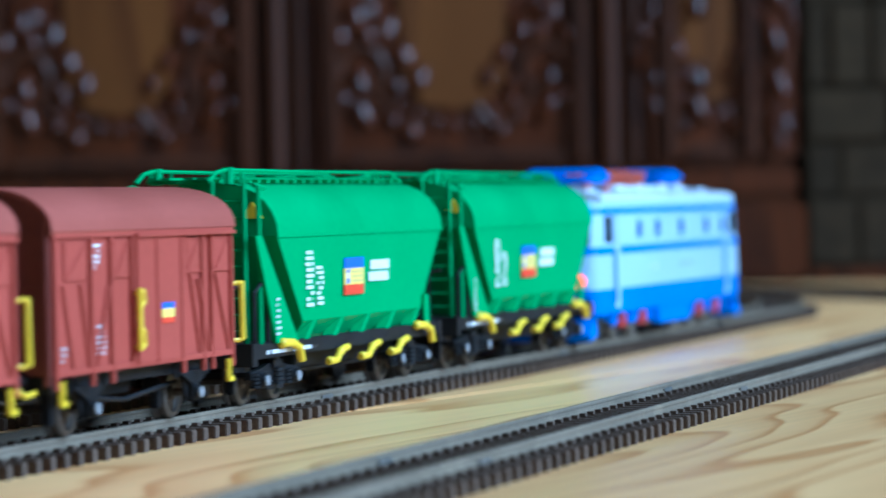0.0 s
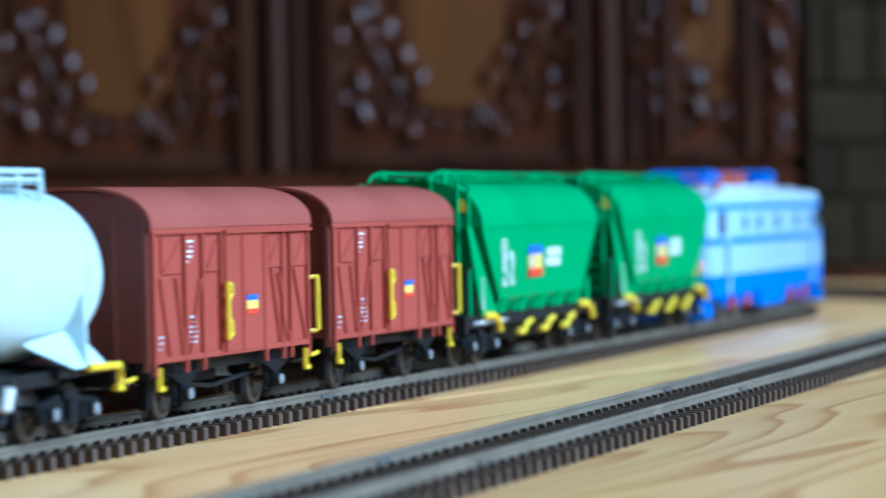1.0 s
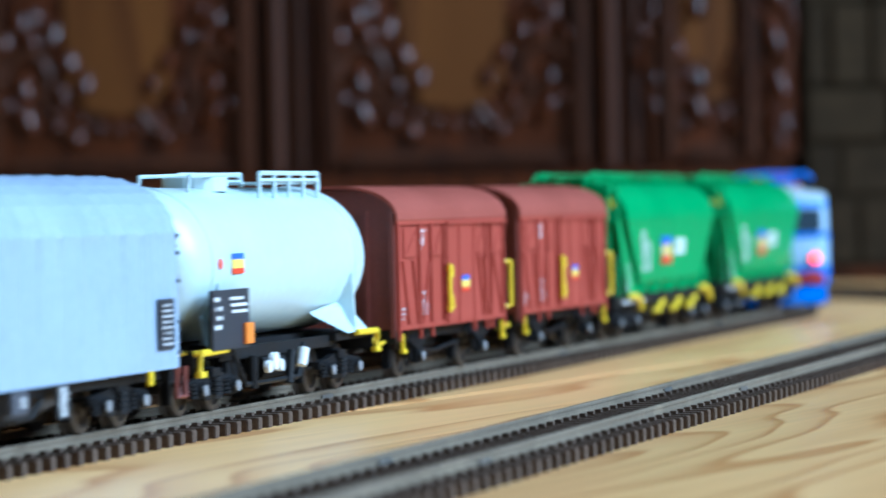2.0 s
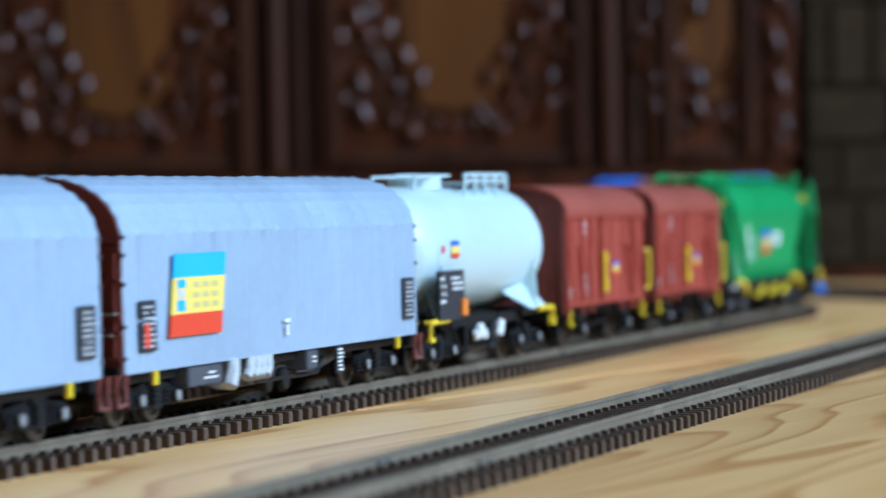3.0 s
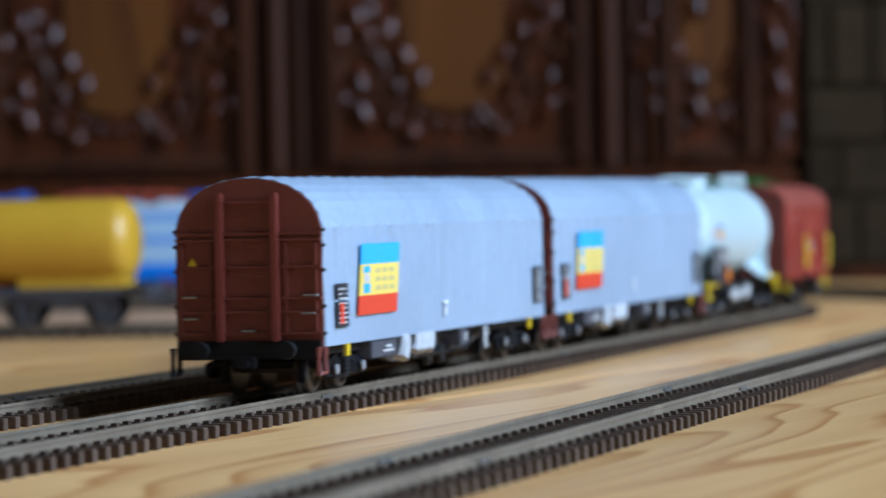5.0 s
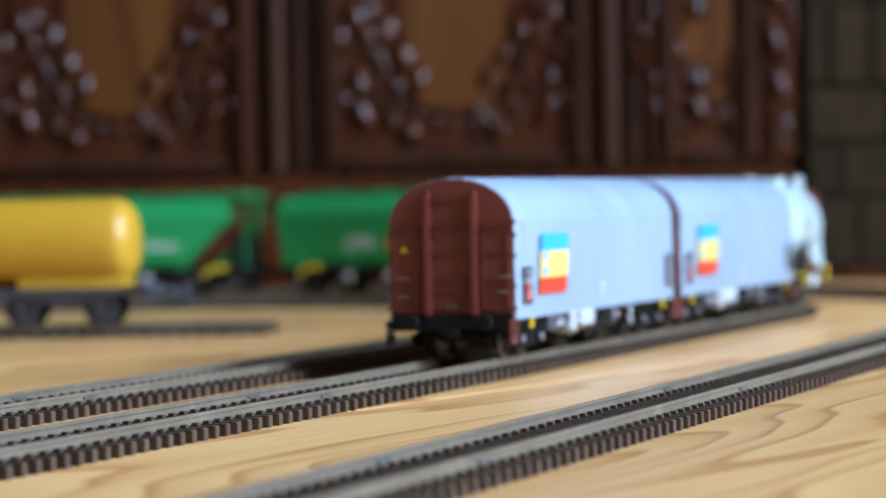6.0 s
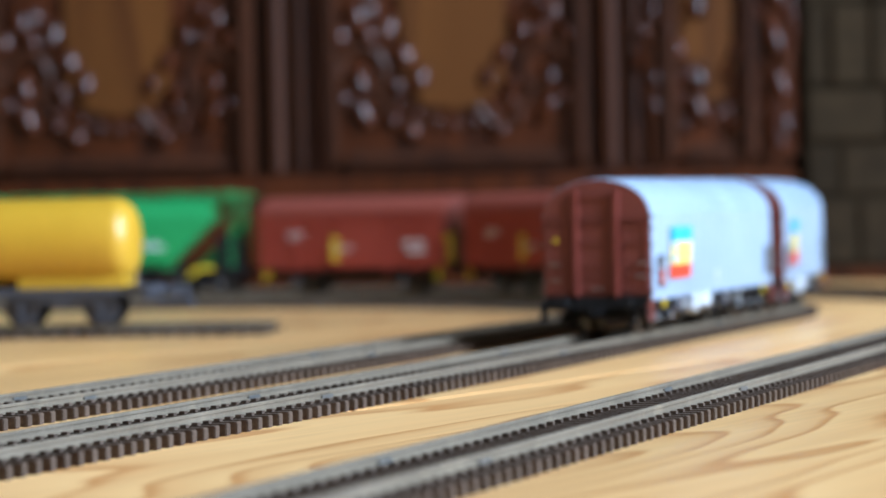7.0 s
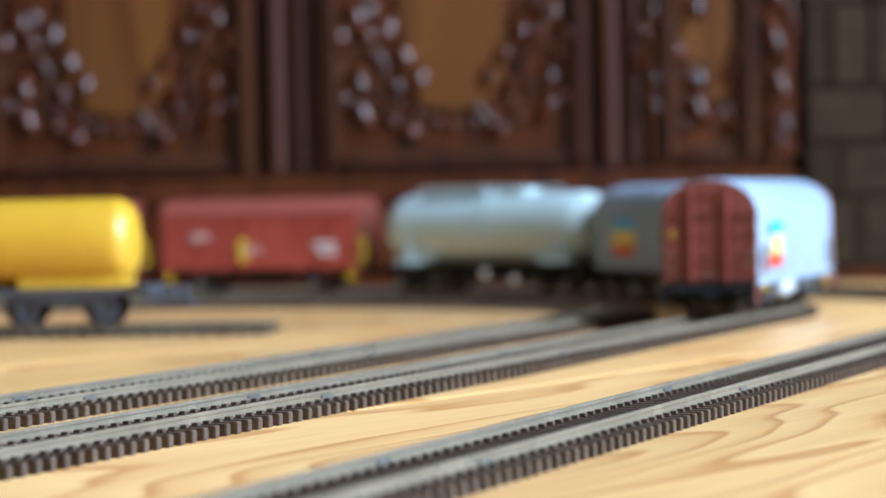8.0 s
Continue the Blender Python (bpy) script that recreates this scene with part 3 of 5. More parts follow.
    for s in (-1, 1):
        box(bm, -50, 50, s * 12 - 0.8, s * 12 + 0.8, 9.3, 12.4)
    box(bm, -50, -48, -15.5, 15.5, 9, 12.4), box(bm, 48, 50, -15.5, 15.5, 9, 12.4)
    box(bm, -12, 12, -8, 8, 6.5, 10, 0.4)
    tube(bm, [(-30, -11, 7.5), (0, -11, 5.5), (30, -11, 7.5)], 0.5), tube(bm, [(-30, 11, 7.5), (0, 11, 5.5), (30, 11, 7.5)], 0.5)
    part("underframe", bm, BLACK, car, "black underframe")
    for x in (-27.5, 31):
        wheelset(car, x)
    buffers(car, 59.2, 50)
    # yellow brake hose levers at the ends
    for e in (-1, 1):
        bm = B()
        tube(bm, [(e * 51, -13, 9.5), (e * 56, -13, 9.0), (e * 57.5, -11.8, 10.6)], 0.5)
        part("brake_lever", bm, YELLOW, car, "yellow brake lever")
    text_bars(car, WHITE, -30.0, -25.4, 31, 36, 5, -16.35, 3, word=(0.5, 3.0))
    text_bars(car, FADED, -28, -23, 15, 21, 6, -16.35, 8, word=(0.5, 3.4))
    text_bars(car, FADED, -46.5, -43.5, 14.2, 17.6, 3, -16.35, 9, word=(0.4, 1.2))
    text_bars(car, WHITE, -40, -28, 18, 26, 2, 16.95, 43)
    text_bars(car, WHITE, -2, 12, 20, 23, 2, 17.15, 44)
    text_bars(car, WHITE, 26, 36, 26, 30, 2, 16.95, 45)
    flag(car, 5.8, 12.8, 19.9, 23.9, -17.12, 0, glyph=False)
    return car


# ---- hopper wagon
def hopper_wagon():
    car = thing("hopper_wagon", "bright green bogie grain hopper wagon with a domed top", "model wagon", "wagons of the train")
    # upper body: dome from eave to eave, closed ends
    half = [(16.6, 35.8), (16.4, 38.2), (15.4, 40.9), (13.6, 43.4), (11.2, 45.3), (8.4, 46.6), (4.5, 47.3), (0, 47.5)]
    prof = half + [(-y, z) for y, z in half[-2::-1]]
    bm = B()
    prism(bm, prof, -57, 74)
    part("dome", bm, GREEN, car, "smooth domed upper body", smooth=True)
    bm = B()
    # lower body: sides run inwards, ends slope to the outlets
    v = [bm.verts.new(c) for c in ((-57, -16.35, 35.9), (73.8, -16.35, 35.9), (73.8, 16.35, 35.9), (-57, 16.35, 35.9),
                                   (-38, -15.7, 17), (56, -15.7, 17), (56, 15.7, 17), (-38, 15.7, 17),
                                   (-32, -9, 9.5), (52, -9, 9.5), (52, 9, 9.5), (-32, 9, 9.5))]
    for q in ((0, 1, 2, 3), (0, 4, 5, 1), (1, 5, 6, 2), (2, 6, 7, 3), (3, 7, 4, 0), (4, 8, 9, 5), (5, 9, 10, 6), (6, 10, 11, 7), (7, 11, 8, 4), (8, 11, 10, 9)):
        bm.faces.new([v[i] for i in q])
    part("hopper", bm, GREEN, car, "tapering hopper body")
    for s in (-1, 1):
        y = s * 16.6
        bm = B()
        box(bm, -57, 74.3, min(y, y - s * 0.5), max(y, y - s * 0.5) + 0.0, 35.4, 36.0)
        part("belt_rail", bm, GREEN, car)
        # slanting end props and gussets
        for xa, xb, xc, xd in ((-72, -68, -59, -44), (57, 61, 57, 61)):
            if s > 0 and xa < 0:
                continue
            bm = B()
            zt = 36 if xa < 0 else 20
            shape = [(xa, zt), (xb, zt), (xd, 13), (xc, 13)]
            if s > 0:       # the far side is plated down to the frame
                shape = [(73.8, 36), (56, 17), (57, 13), (70, 13)]
            prism(bm, shape, s * 16.2 - 0.35, s * 16.2 + 0.35, "y")
            part("end_prop", bm, GREEN, car, "slanting green end prop")
        for k in range(5):
            x = -30 + k * 21
            bm = B()
            prism(bm, [(x, 17.2), (x + 2.2, 17.2), (x - 4.5, 12.6), (x - 7.5, 12.6)], s * 14.4 - 1.3, s * 14.4 + 1.3, "y")
            part("gusset", bm, GREEN, car)
        # yellow wheels, elbows and levers
        for x, e in ((-50, 1), (55, 1)):
            bm = B()
            tube(bm, [(x - 6, s * 16.8, 13.0), (x - 1, s * 17.4, 12.8), (x + 3, s * 17.6, 11.6), (x + 4.5, s * 17.6, 8.8)], 0.95, 10)
            ball(bm, (x - 6, s * 16.8, 12.9), 1.15)
            part("brake_handwheel", bm, YELLOW, car, "yellow elbow handle")
        for x in (-22, 3, 27):
            bm = B()
            if s > 0:
                lathe(bm, [(15.8, 2.4), (16.6, 2.4), (16.8, 1.6)], 16, "y", (x + 5, 0, 8.4))
                part("outlet_wheel", bm, LEVER, car, "dull grey outlet wheel", smooth=True)
                continue
            tube(bm, [(x, s * 16.4, 7.4), (x + 5, s * 16.8, 7.6), (x + 8, s * 16.8, 9.6), (x + 14, s * 16.6, 10.2)], 0.8, 8)
            ball(bm, (x + 1, s * 16.4, 7.6), 1.0), ball(bm, (x + 8, s * 16.8, 9.4), 1.0)
            part("outlet_lever", bm, YELLOW, car, "yellow outlet lever")
        bm = B()
        box(bm, -73, 73, s * 15 - 0.8, s * 15 + 0.8, 10.0, 13.2, 0.2)
        part("sole_bar", bm, BLACK, car, "black sole bar")
    # frame ends and platform
    bm = B()
    box(bm, -74, -71, -16, 16, 8.6, 13.4), box(bm, 71, 74, -16, 16, 8.6, 13.4)
    box(bm, -73, -55, -15, 15, 12.4, 13.4)
    box(bm, -30, 50, -11, 11, 6.4, 10.5, 0.5)
    tube(bm, [(-40, -9, 6), (50, -9, 6)], 0.8)
    part("underframe", bm, BLACK, car, "black underframe")
    bm = B()
    box(bm, -71, -58.5, 1.5, 14.5, 13.3, 29.0, 0.5)
    box(bm, -68, -60, -3.5, 1.0, 13.3, 20.0, 0.4)
    part("brake_equipment", bm, BLACK, car, "black brake equipment on the end platform")
    # ladders, poles
    for y in (-13.5, -6.5):
        bm = B()
        rod(bm, (-70.5, y, 13.2), (-70.5, y, 48.2), 0.55)
        part("ladder_rail", bm, GREEN, car)
    for k in range(9):
        bm = B()
        rod(bm, (-70.5, -13.5, 16 + k * 3.4), (-70.5, -6.5, 16 + k * 3.4), 0.35)
        part("ladder_rung", bm, GREEN, car)
    for y in (-15.2, 15.2):
        bm = B()
        tube(bm, [(-66, y, 13), (-66, y, 46.0), (-64.5, y * 0.9, 46.8), (-57, y * 0.88, 46.0)], 0.55)
        part("handrail_pole", bm, GREEN, car)
    bm = B()
    tube(bm, [(-71, -15.5, 13.4), (-71, -15.5, 24), (-66, -15.5, 26), (-62, -15.5, 22), (-62, -15.5, 13.4)], 0.5)
    tube(bm, [(-71, -8, 13.4), (-71, -8, 25), (-60, -8, 25)], 0.5)
    part("platform_rail", bm, BLACK, car, "black platform rail")
    # roof walkway: grating boards, rails, hatches
    for y in (-5.4, -2.6, 2.6, 5.4):
        bm = B()
        box(bm, -74, 66, y - 1.1, y + 1.1, 48.0, 48.5)
        part("walkway_board", bm, GREEN, car)
    for k in range(22):
        x = -70 + k * 6.4
        bm = B()
        box(bm, x, x + 1.6, -8.2, 8.2, 47.2, 48.0)
        part("walkway_bearer", bm, GREEN, car)
    for s in (-1, 1):
        bm = B()
        y = s * 8.0
        tube(bm, [(-77, y, 47.4), (-72, y, 49.4), (-66, y, 50.0), (-30, y, 49.8)], 0.45)
        tube(bm, [(-30, y, 49.8), (30, y, 49.7), (58, y, 49.7), (68, y, 47.4)], 0.4)
        for x in (-68, -55, 48, 60):
            rod(bm, (x, y, 47), (x, y, 49.8), 0.4)
        part("walkway_rail", bm, GREEN, car, "thin green walkway rail")
    bm = B()
    rod(bm, (-64, -8, 47), (-64, -8, 50.6), 1.2, 10), rod(bm, (-64, 8, 47), (-64, 8, 50.6), 1.2, 10)
    part("vent_cap", bm, GREEN, car)
    for k in range(4):
        bm = B()
        rod(bm, (-38 + k * 30, 0, 47), (-38 + k * 30, 0, 49.0), 5.2, 16)
        part("hatch", bm, GREEN, car, "round loading hatch")
    # warning plate on the end wall
    bm = B()
    prism(bm, [(-13.4, 39.6), (-8.6, 39.6), (-11, 43.2)], -57.4, -57.05)
    part("warning_plate", bm, YELLOW, car, "yellow triangular warning plate")
    for x in (-52, 52):
        bogie(car, x, 22)
    buffers(car, 78.5, 73.5)
    text_bars(car, WHITE, -37.5, -31, 19.8, 32.5, 10, -16.35, 11, tall=(0.2, 0.8), word=(0.8, 2.0))
    text_bars(car, WHITE, -29.5, -24, 20, 29.0, 8, -16.35, 12, tall=(0.2, 0.8), word=(0.8, 1.8))
    text_bars(car, FADED, -60, -56.5, 14.4, 23, 7, -16.68, 13, word=(0.4, 2.2))
    text_bars(car, WHITE, 10.5, 30.0, 24.2, 29.6, 2, -16.35, 14, tall=(0.1, 0.88), word=(1.3, 2.4))
    # the other side carries paler marks
    side_print(car, ORANGE, [(-8, 9, 21.5, 26.5)], 16.5, "marking", "faded orange mark")
    text_bars(car, WHITE, -34, -14, 22, 26.4, 3, 16.45, 41)
    text_bars(car, WHITE, 16, 34, 20.5, 28, 4, 16.45, 42)
    text_bars(car, WHITE, -70, -30, 10.4, 12.2, 1, -15.9, 15)
    flag(car, -9.0, 6.2, 21.8, 30.2, -16.35, 0.6)
    return car


# ---- tank wagons
def tank_shell(bm, x0, x1, r, z, dome=8):
    prof = []
    for i in range(7):
        u = math.pi / 2 * i / 6
        prof.append((x0 + dome - dome * math.cos(u), max(0.3, r * math.sin(u) ** 0.62)))
    for k in range(1, 8):
        prof.append((x0 + dome + (x1 - x0 - 2 * dome) * k / 8, r))
    for i in range(7):
        u = math.pi / 2 * (6 - i) / 6
        prof.append((x1 - dome + dome * math.cos(u), max(0.3, r * math.sin(u) ** 0.62)))
    lathe(bm, prof, 48, "x", (0, 0, z))


def tank_wagon():
    car = thing("tank_wagon", "pale grey bogie tank wagon with roof walkway and black notice plate", "model wagon", "wagons of the train")
    bm = B()
    tank_shell(bm, -63, 66, 16.2, 30.2, 11)
    part("tank", bm, TANKWHITE, car, "smooth pale grey barrel with dished ends", smooth=True)
    for x in (-50, 50):
        bm = B()
        lathe(bm, [(x - 0.5, 16.3), (x - 0.3, 16.5), (x + 0.3, 16.5), (x + 0.5, 16.3)], 48, "x", (0, 0, 30.2))
        part("weld_seam", bm, TANKWHITE, car)
    # saddles: flared plates with webs
    for e in (-1, 1):
        for s in (-1, 1):
            bm = B()
            v = [(e * 26, s * 13.4, 17.6), (e * 50, s * 13.6, 19.5), (e * 56, s * 17.0, 13.6), (e * 40, s * 17.0, 13.2)]
            lo = [bm.verts.new(c) for c in v]
            hi = [bm.verts.new((a, b - s * 0.9, c + 0.9)) for a, b, c in v]
            bm.faces.new(lo), bm.faces.new(hi[::-1])
            for i in range(4):
                bm.faces.new((lo[i], lo[(i + 1) % 4], hi[(i + 1) % 4], hi[i]))
            part("saddle", bm, TANKWHITE, car, "pale flared saddle plate")
            bm = B()
            prism(bm, [(s * 16.9, 13.6), (s * 16.2, 27), (s * 12, 20), (s * 12, 13.6)], e * 46.2, e * 47.2)
            part("saddle_web", bm, TANKWHITE, car)
    bm = B()
    box(bm, -62, 62, -8, 8, 10.2, 13.6, 0.3)
    part("centre_sill", bm, BLACK, car, "black centre sill")
    for e in (-1, 1):
        bm = B()
        box(bm, min(e * 36, e * 62), max(e * 36, e * 62), -15.5, 15.5, 11.6, 13.4, 0.2)
        part("end_platform", bm, BLACK, car, "black end platform")
        bm = B()
        box(bm, min(e * 62, e * 63), max(e * 62, e * 63), -16, 16, 8.8, 13.6, 0.2)
        part("head_stock", bm, BLACK, car)
        bm = B()
        box(bm, -40, 40, e * 13 - 0.7, e * 13 + 0.7, 10.4, 13.0, 0.15)
        part("side_sill", bm, BLACK, car)
    for x0, x1, y, r in ((-12, 10, -12, 2.6), (-6, 16, 10, 2.4)):
        bm = B()
        rod(bm, (x0, y, 8), (x1, y, 8), r, 14)
        part("air_tank", bm, BLACK, car, "black air tank")
    bm = B()
    box(bm, -34, -26, -13, 13, 5.5, 11, 0.5)
    part("brake_box", bm, BLACK, car)
    for pts, r in (([(-32, -14, 12), (-26, -14.5, 5), (10, -14.5, 5), (16, -14, 12)], 0.6), ([(-22, -15, 11), (-22, -15, 4)], 0.9), ([(4, -15, 11), (2, -15, 4)], 0.9)):
        bm = B()
        tube(bm, pts, r)
        part("pipe", bm, BLACK, car)
    # valve wheel and white levers
    bm = B()
    lathe(bm, [(-16.3, 1.9), (-17.4, 1.9)], 14, "y", (-13.5, 0, 9.4)), lathe(bm, [(-16.3, 1.3), (-17.4, 1.3)], 12, "y", (-9.5, 0, 8.4)), lathe(bm, [(-16.3, 1.3), (-17.4, 1.3)], 12, "y", (-17.5, 0, 8.4))
    part("valve", bm, WHITE, car, "white valve cluster")
    bm = B()
    tube(bm, [(8, -16, 7.5), (9.5, -16.2, 11.2)], 1.2, 8)
    part("lever", bm, WHITE, car, "white lever")
    for x, z in ((-2, 9.0), (-20, 6.4)):
        bm = B()
        lathe(bm, [(15.6, 2.2), (16.6, 2.2), (16.9, 1.4)], 16, "y", (x, 0, z))
        part("valve", bm, WHITE, car, "white valve disc", smooth=True)
    # notice plate with brackets
    bm = B()
    box(bm, -57, -33.5, -18.2, -17.5, 13.2, 25.4, 0.15)
    pl = part("notice_plate", bm, PLATE, car, "black notice plate with white print")
    text_bars(pl, WHITE, -56, -50.5, 17, 24.5, 4, -18.25, 21)
    text_bars(pl, WHITE, -46.5, -35, 20.2, 24.2, 3, -18.25, 22)
    bm = B()
    box(bm, -38, -33, -19, -18.3, 14, 18.3, 0.1)
    part("hazard_plate", bm, ORANGE, pl, "orange hazard plate")
    bm = B()
    for x in (-54, -37):
        box(bm, x - 0.5, x + 0.5, -17.6, -12, 13.6, 14.4)
    part("bracket", bm, BLACK, pl)
    flag(car, -38.5, -31, 28.4, 32.6, -16.35, 0, glyph=False)
    bm = B()
    lathe(bm, [(-16.2, 1.1), (-16.5, 1.1)], 14, "y", (-46, 0, 30.6))
    part("round_sticker", bm, FLAGRED, car, "small red round sticker")
    # roof walkway with rails, filling dome, ladder
    bm = B()
    lathe(bm, [(45.5, 7), (48.5, 7), (48.8, 6.2), (48.8, 2)], 20, "z", (-14, 0, 0))
    part("filling_dome", bm, TANKWHITE, car, "filling dome")
    for y in (-7.2, -3.6, 0, 3.6, 7.2):
        bm = B()
        box(bm, 2, 44, y - 1.4, y + 1.4, 47.0, 47.5)
        part("walkway_board", bm, TANKWHITE, car)
    for s in (-1, 1):
        bm = B()
        y = s * 9.2
        tube(bm, [(2, y, 49.4), (44, y, 49.4), (44.6, y, 45.6)], 0.55)
        tube(bm, [(2, y, 47.9), (44, y, 47.9)], 0.4)
        for x in (2, 12.5, 23, 33.5, 44):
            rod(bm, (x, y, 44.0), (x, y, 49.4), 0.5)
        tube(bm, [(-34, y * 0.6, 45.4), (-33, y * 0.6, 48.8), (0, y * 0.6, 49.2)], 0.45)
        part("walkway_rail", bm, TANKWHITE, car, "pale walkway railing")
        bm = B()
        for z in (22, 27, 32, 37, 42):
            u = math.sqrt(max(0, 17.4 ** 2 - (z - 30.2) ** 2))
            rod(bm, (-3.2, s * u, z), (3.2, s * u, z), 0.3) if s > 0 else None
        if s > 0:
            part("ladder_rungs", bm, TANKWHITE, car)
        else:
            bm.free()
    # yellow end handrails
    for e in (-1, 1):
        bm = B()
        tube(bm, [(e * 46, -17.2, 13.2), (e * 62, -17.2, 13.0), (e * 62.5, -17.2, 8.8)], 0.75, 8)
        tube(bm, [(e * 62, -17.2, 13.0), (e * 63.5, -8, 13.0)], 0.6, 8)
        box(bm, min(e * 60, e * 63.5), max(e * 60, e * 63.5), -17.8, -16.6, 8.2, 9.4)
        part("handrail", bm, YELLOW, car, "yellow end handrail and step")
    for x in (-44, 44):
        bogie(car, x, 20.5)
    buffers(car, 68, 62.4)
    return car


def yellow_tank_wagon():
    car = thing("tank_wagon", "parked yellow bogie tank wagon on a grey frame", "model wagon", "")
    bm = B()
    tank_shell(bm, -85, 60, 16.2, 30.6, 9)
    part("tank", bm, TANKYELLOW, car, "glossy yellow barrel with a domed end", smooth=True)
    bm = B()
    box(bm, -90, 66, -8, 8, 10.8, 13.6, 0.4)
    for s in (-1, 1):
        box(bm, -90, 66, s * 13 - 1, s * 13 + 1, 11.0, 13.6, 0.3)
    box(bm, 64, 67, -16, 16, 8.8, 13.8, 0.3), box(bm, -92, -89, -16, 16, 8.8, 13.8, 0.3)
    box(bm, 58, 66, -15, 15, 13.4, 14.4)
    part("frame", bm, GREYFRAME, car, "slate grey frame")
    for x in (-70, 36):
        bm = B()
        prism(bm, [(-11, 13.4), (11, 13.4), (10, 20), (-10, 20)], x - 20, x + 20)
        part("saddle", bm, TANKYELLOW, car, "yellow saddle")
    for x in (-70, 36):
        b = B()
        for s in (-1, 1):
            prism(b, [(-21, 10.2), (-21, 9.0), (-4, 7.8), (4, 7.8), (21, 9.0), (21, 10.2), (5, 11), (-5, 11)], s * 12 - 0.7, s * 12 + 0.7, "y")
            for w in (-15, 15):
                box(b, w - 1.5, w + 1.5, s * 12 - 0.6, s * 12 + 0.6, 4.2, 8.4, 0.3)
        box(b, -4, 4, -13, 13, 7, 11, 0.4)
        bo = part("bogie", b, GREYFRAME, car, "slate grey bogie", at=(x - 4, 0, 0))
        for w in (-15, 15):
            bm = B()
            for s in (-1, 1):
                lathe(bm, [(s * 7.2, 7.4), (s * 7.9, 6.8), (s * 10.4, 6.6), (s * 10.8, 5.2), (s * 10.2, 5.0), (s * 10.0, 1.6), (s * 10.6, 0.8)], 24, "y", (w, 0, 6.7))
            rod(bm, (w, -12, 6.7), (w, 12, 6.7), 0.8)
            part("wheelset", bm, GREYFRAME, bo, smooth=True)
    for s in (-1, 1):
        bm = B()
        lathe(bm, [(67, 2.2), (68, 2.2), (68, 1.4), (73, 1.1), (75, 1.1), (75, 2.9), (76, 2.7)], 16, "x", (0, s * 10.1, 11.4))
        part("buffer", bm, GREYFRAME, car, smooth=True)
    bm = B()
    box(bm, 66, 80, -1.4, 1.4, 6.6, 8.4, 0.3), box(bm, 76, 80, -3, 3, 6, 9.2, 0.4)
    part("coupling", bm, GREYFRAME, car)
    return car


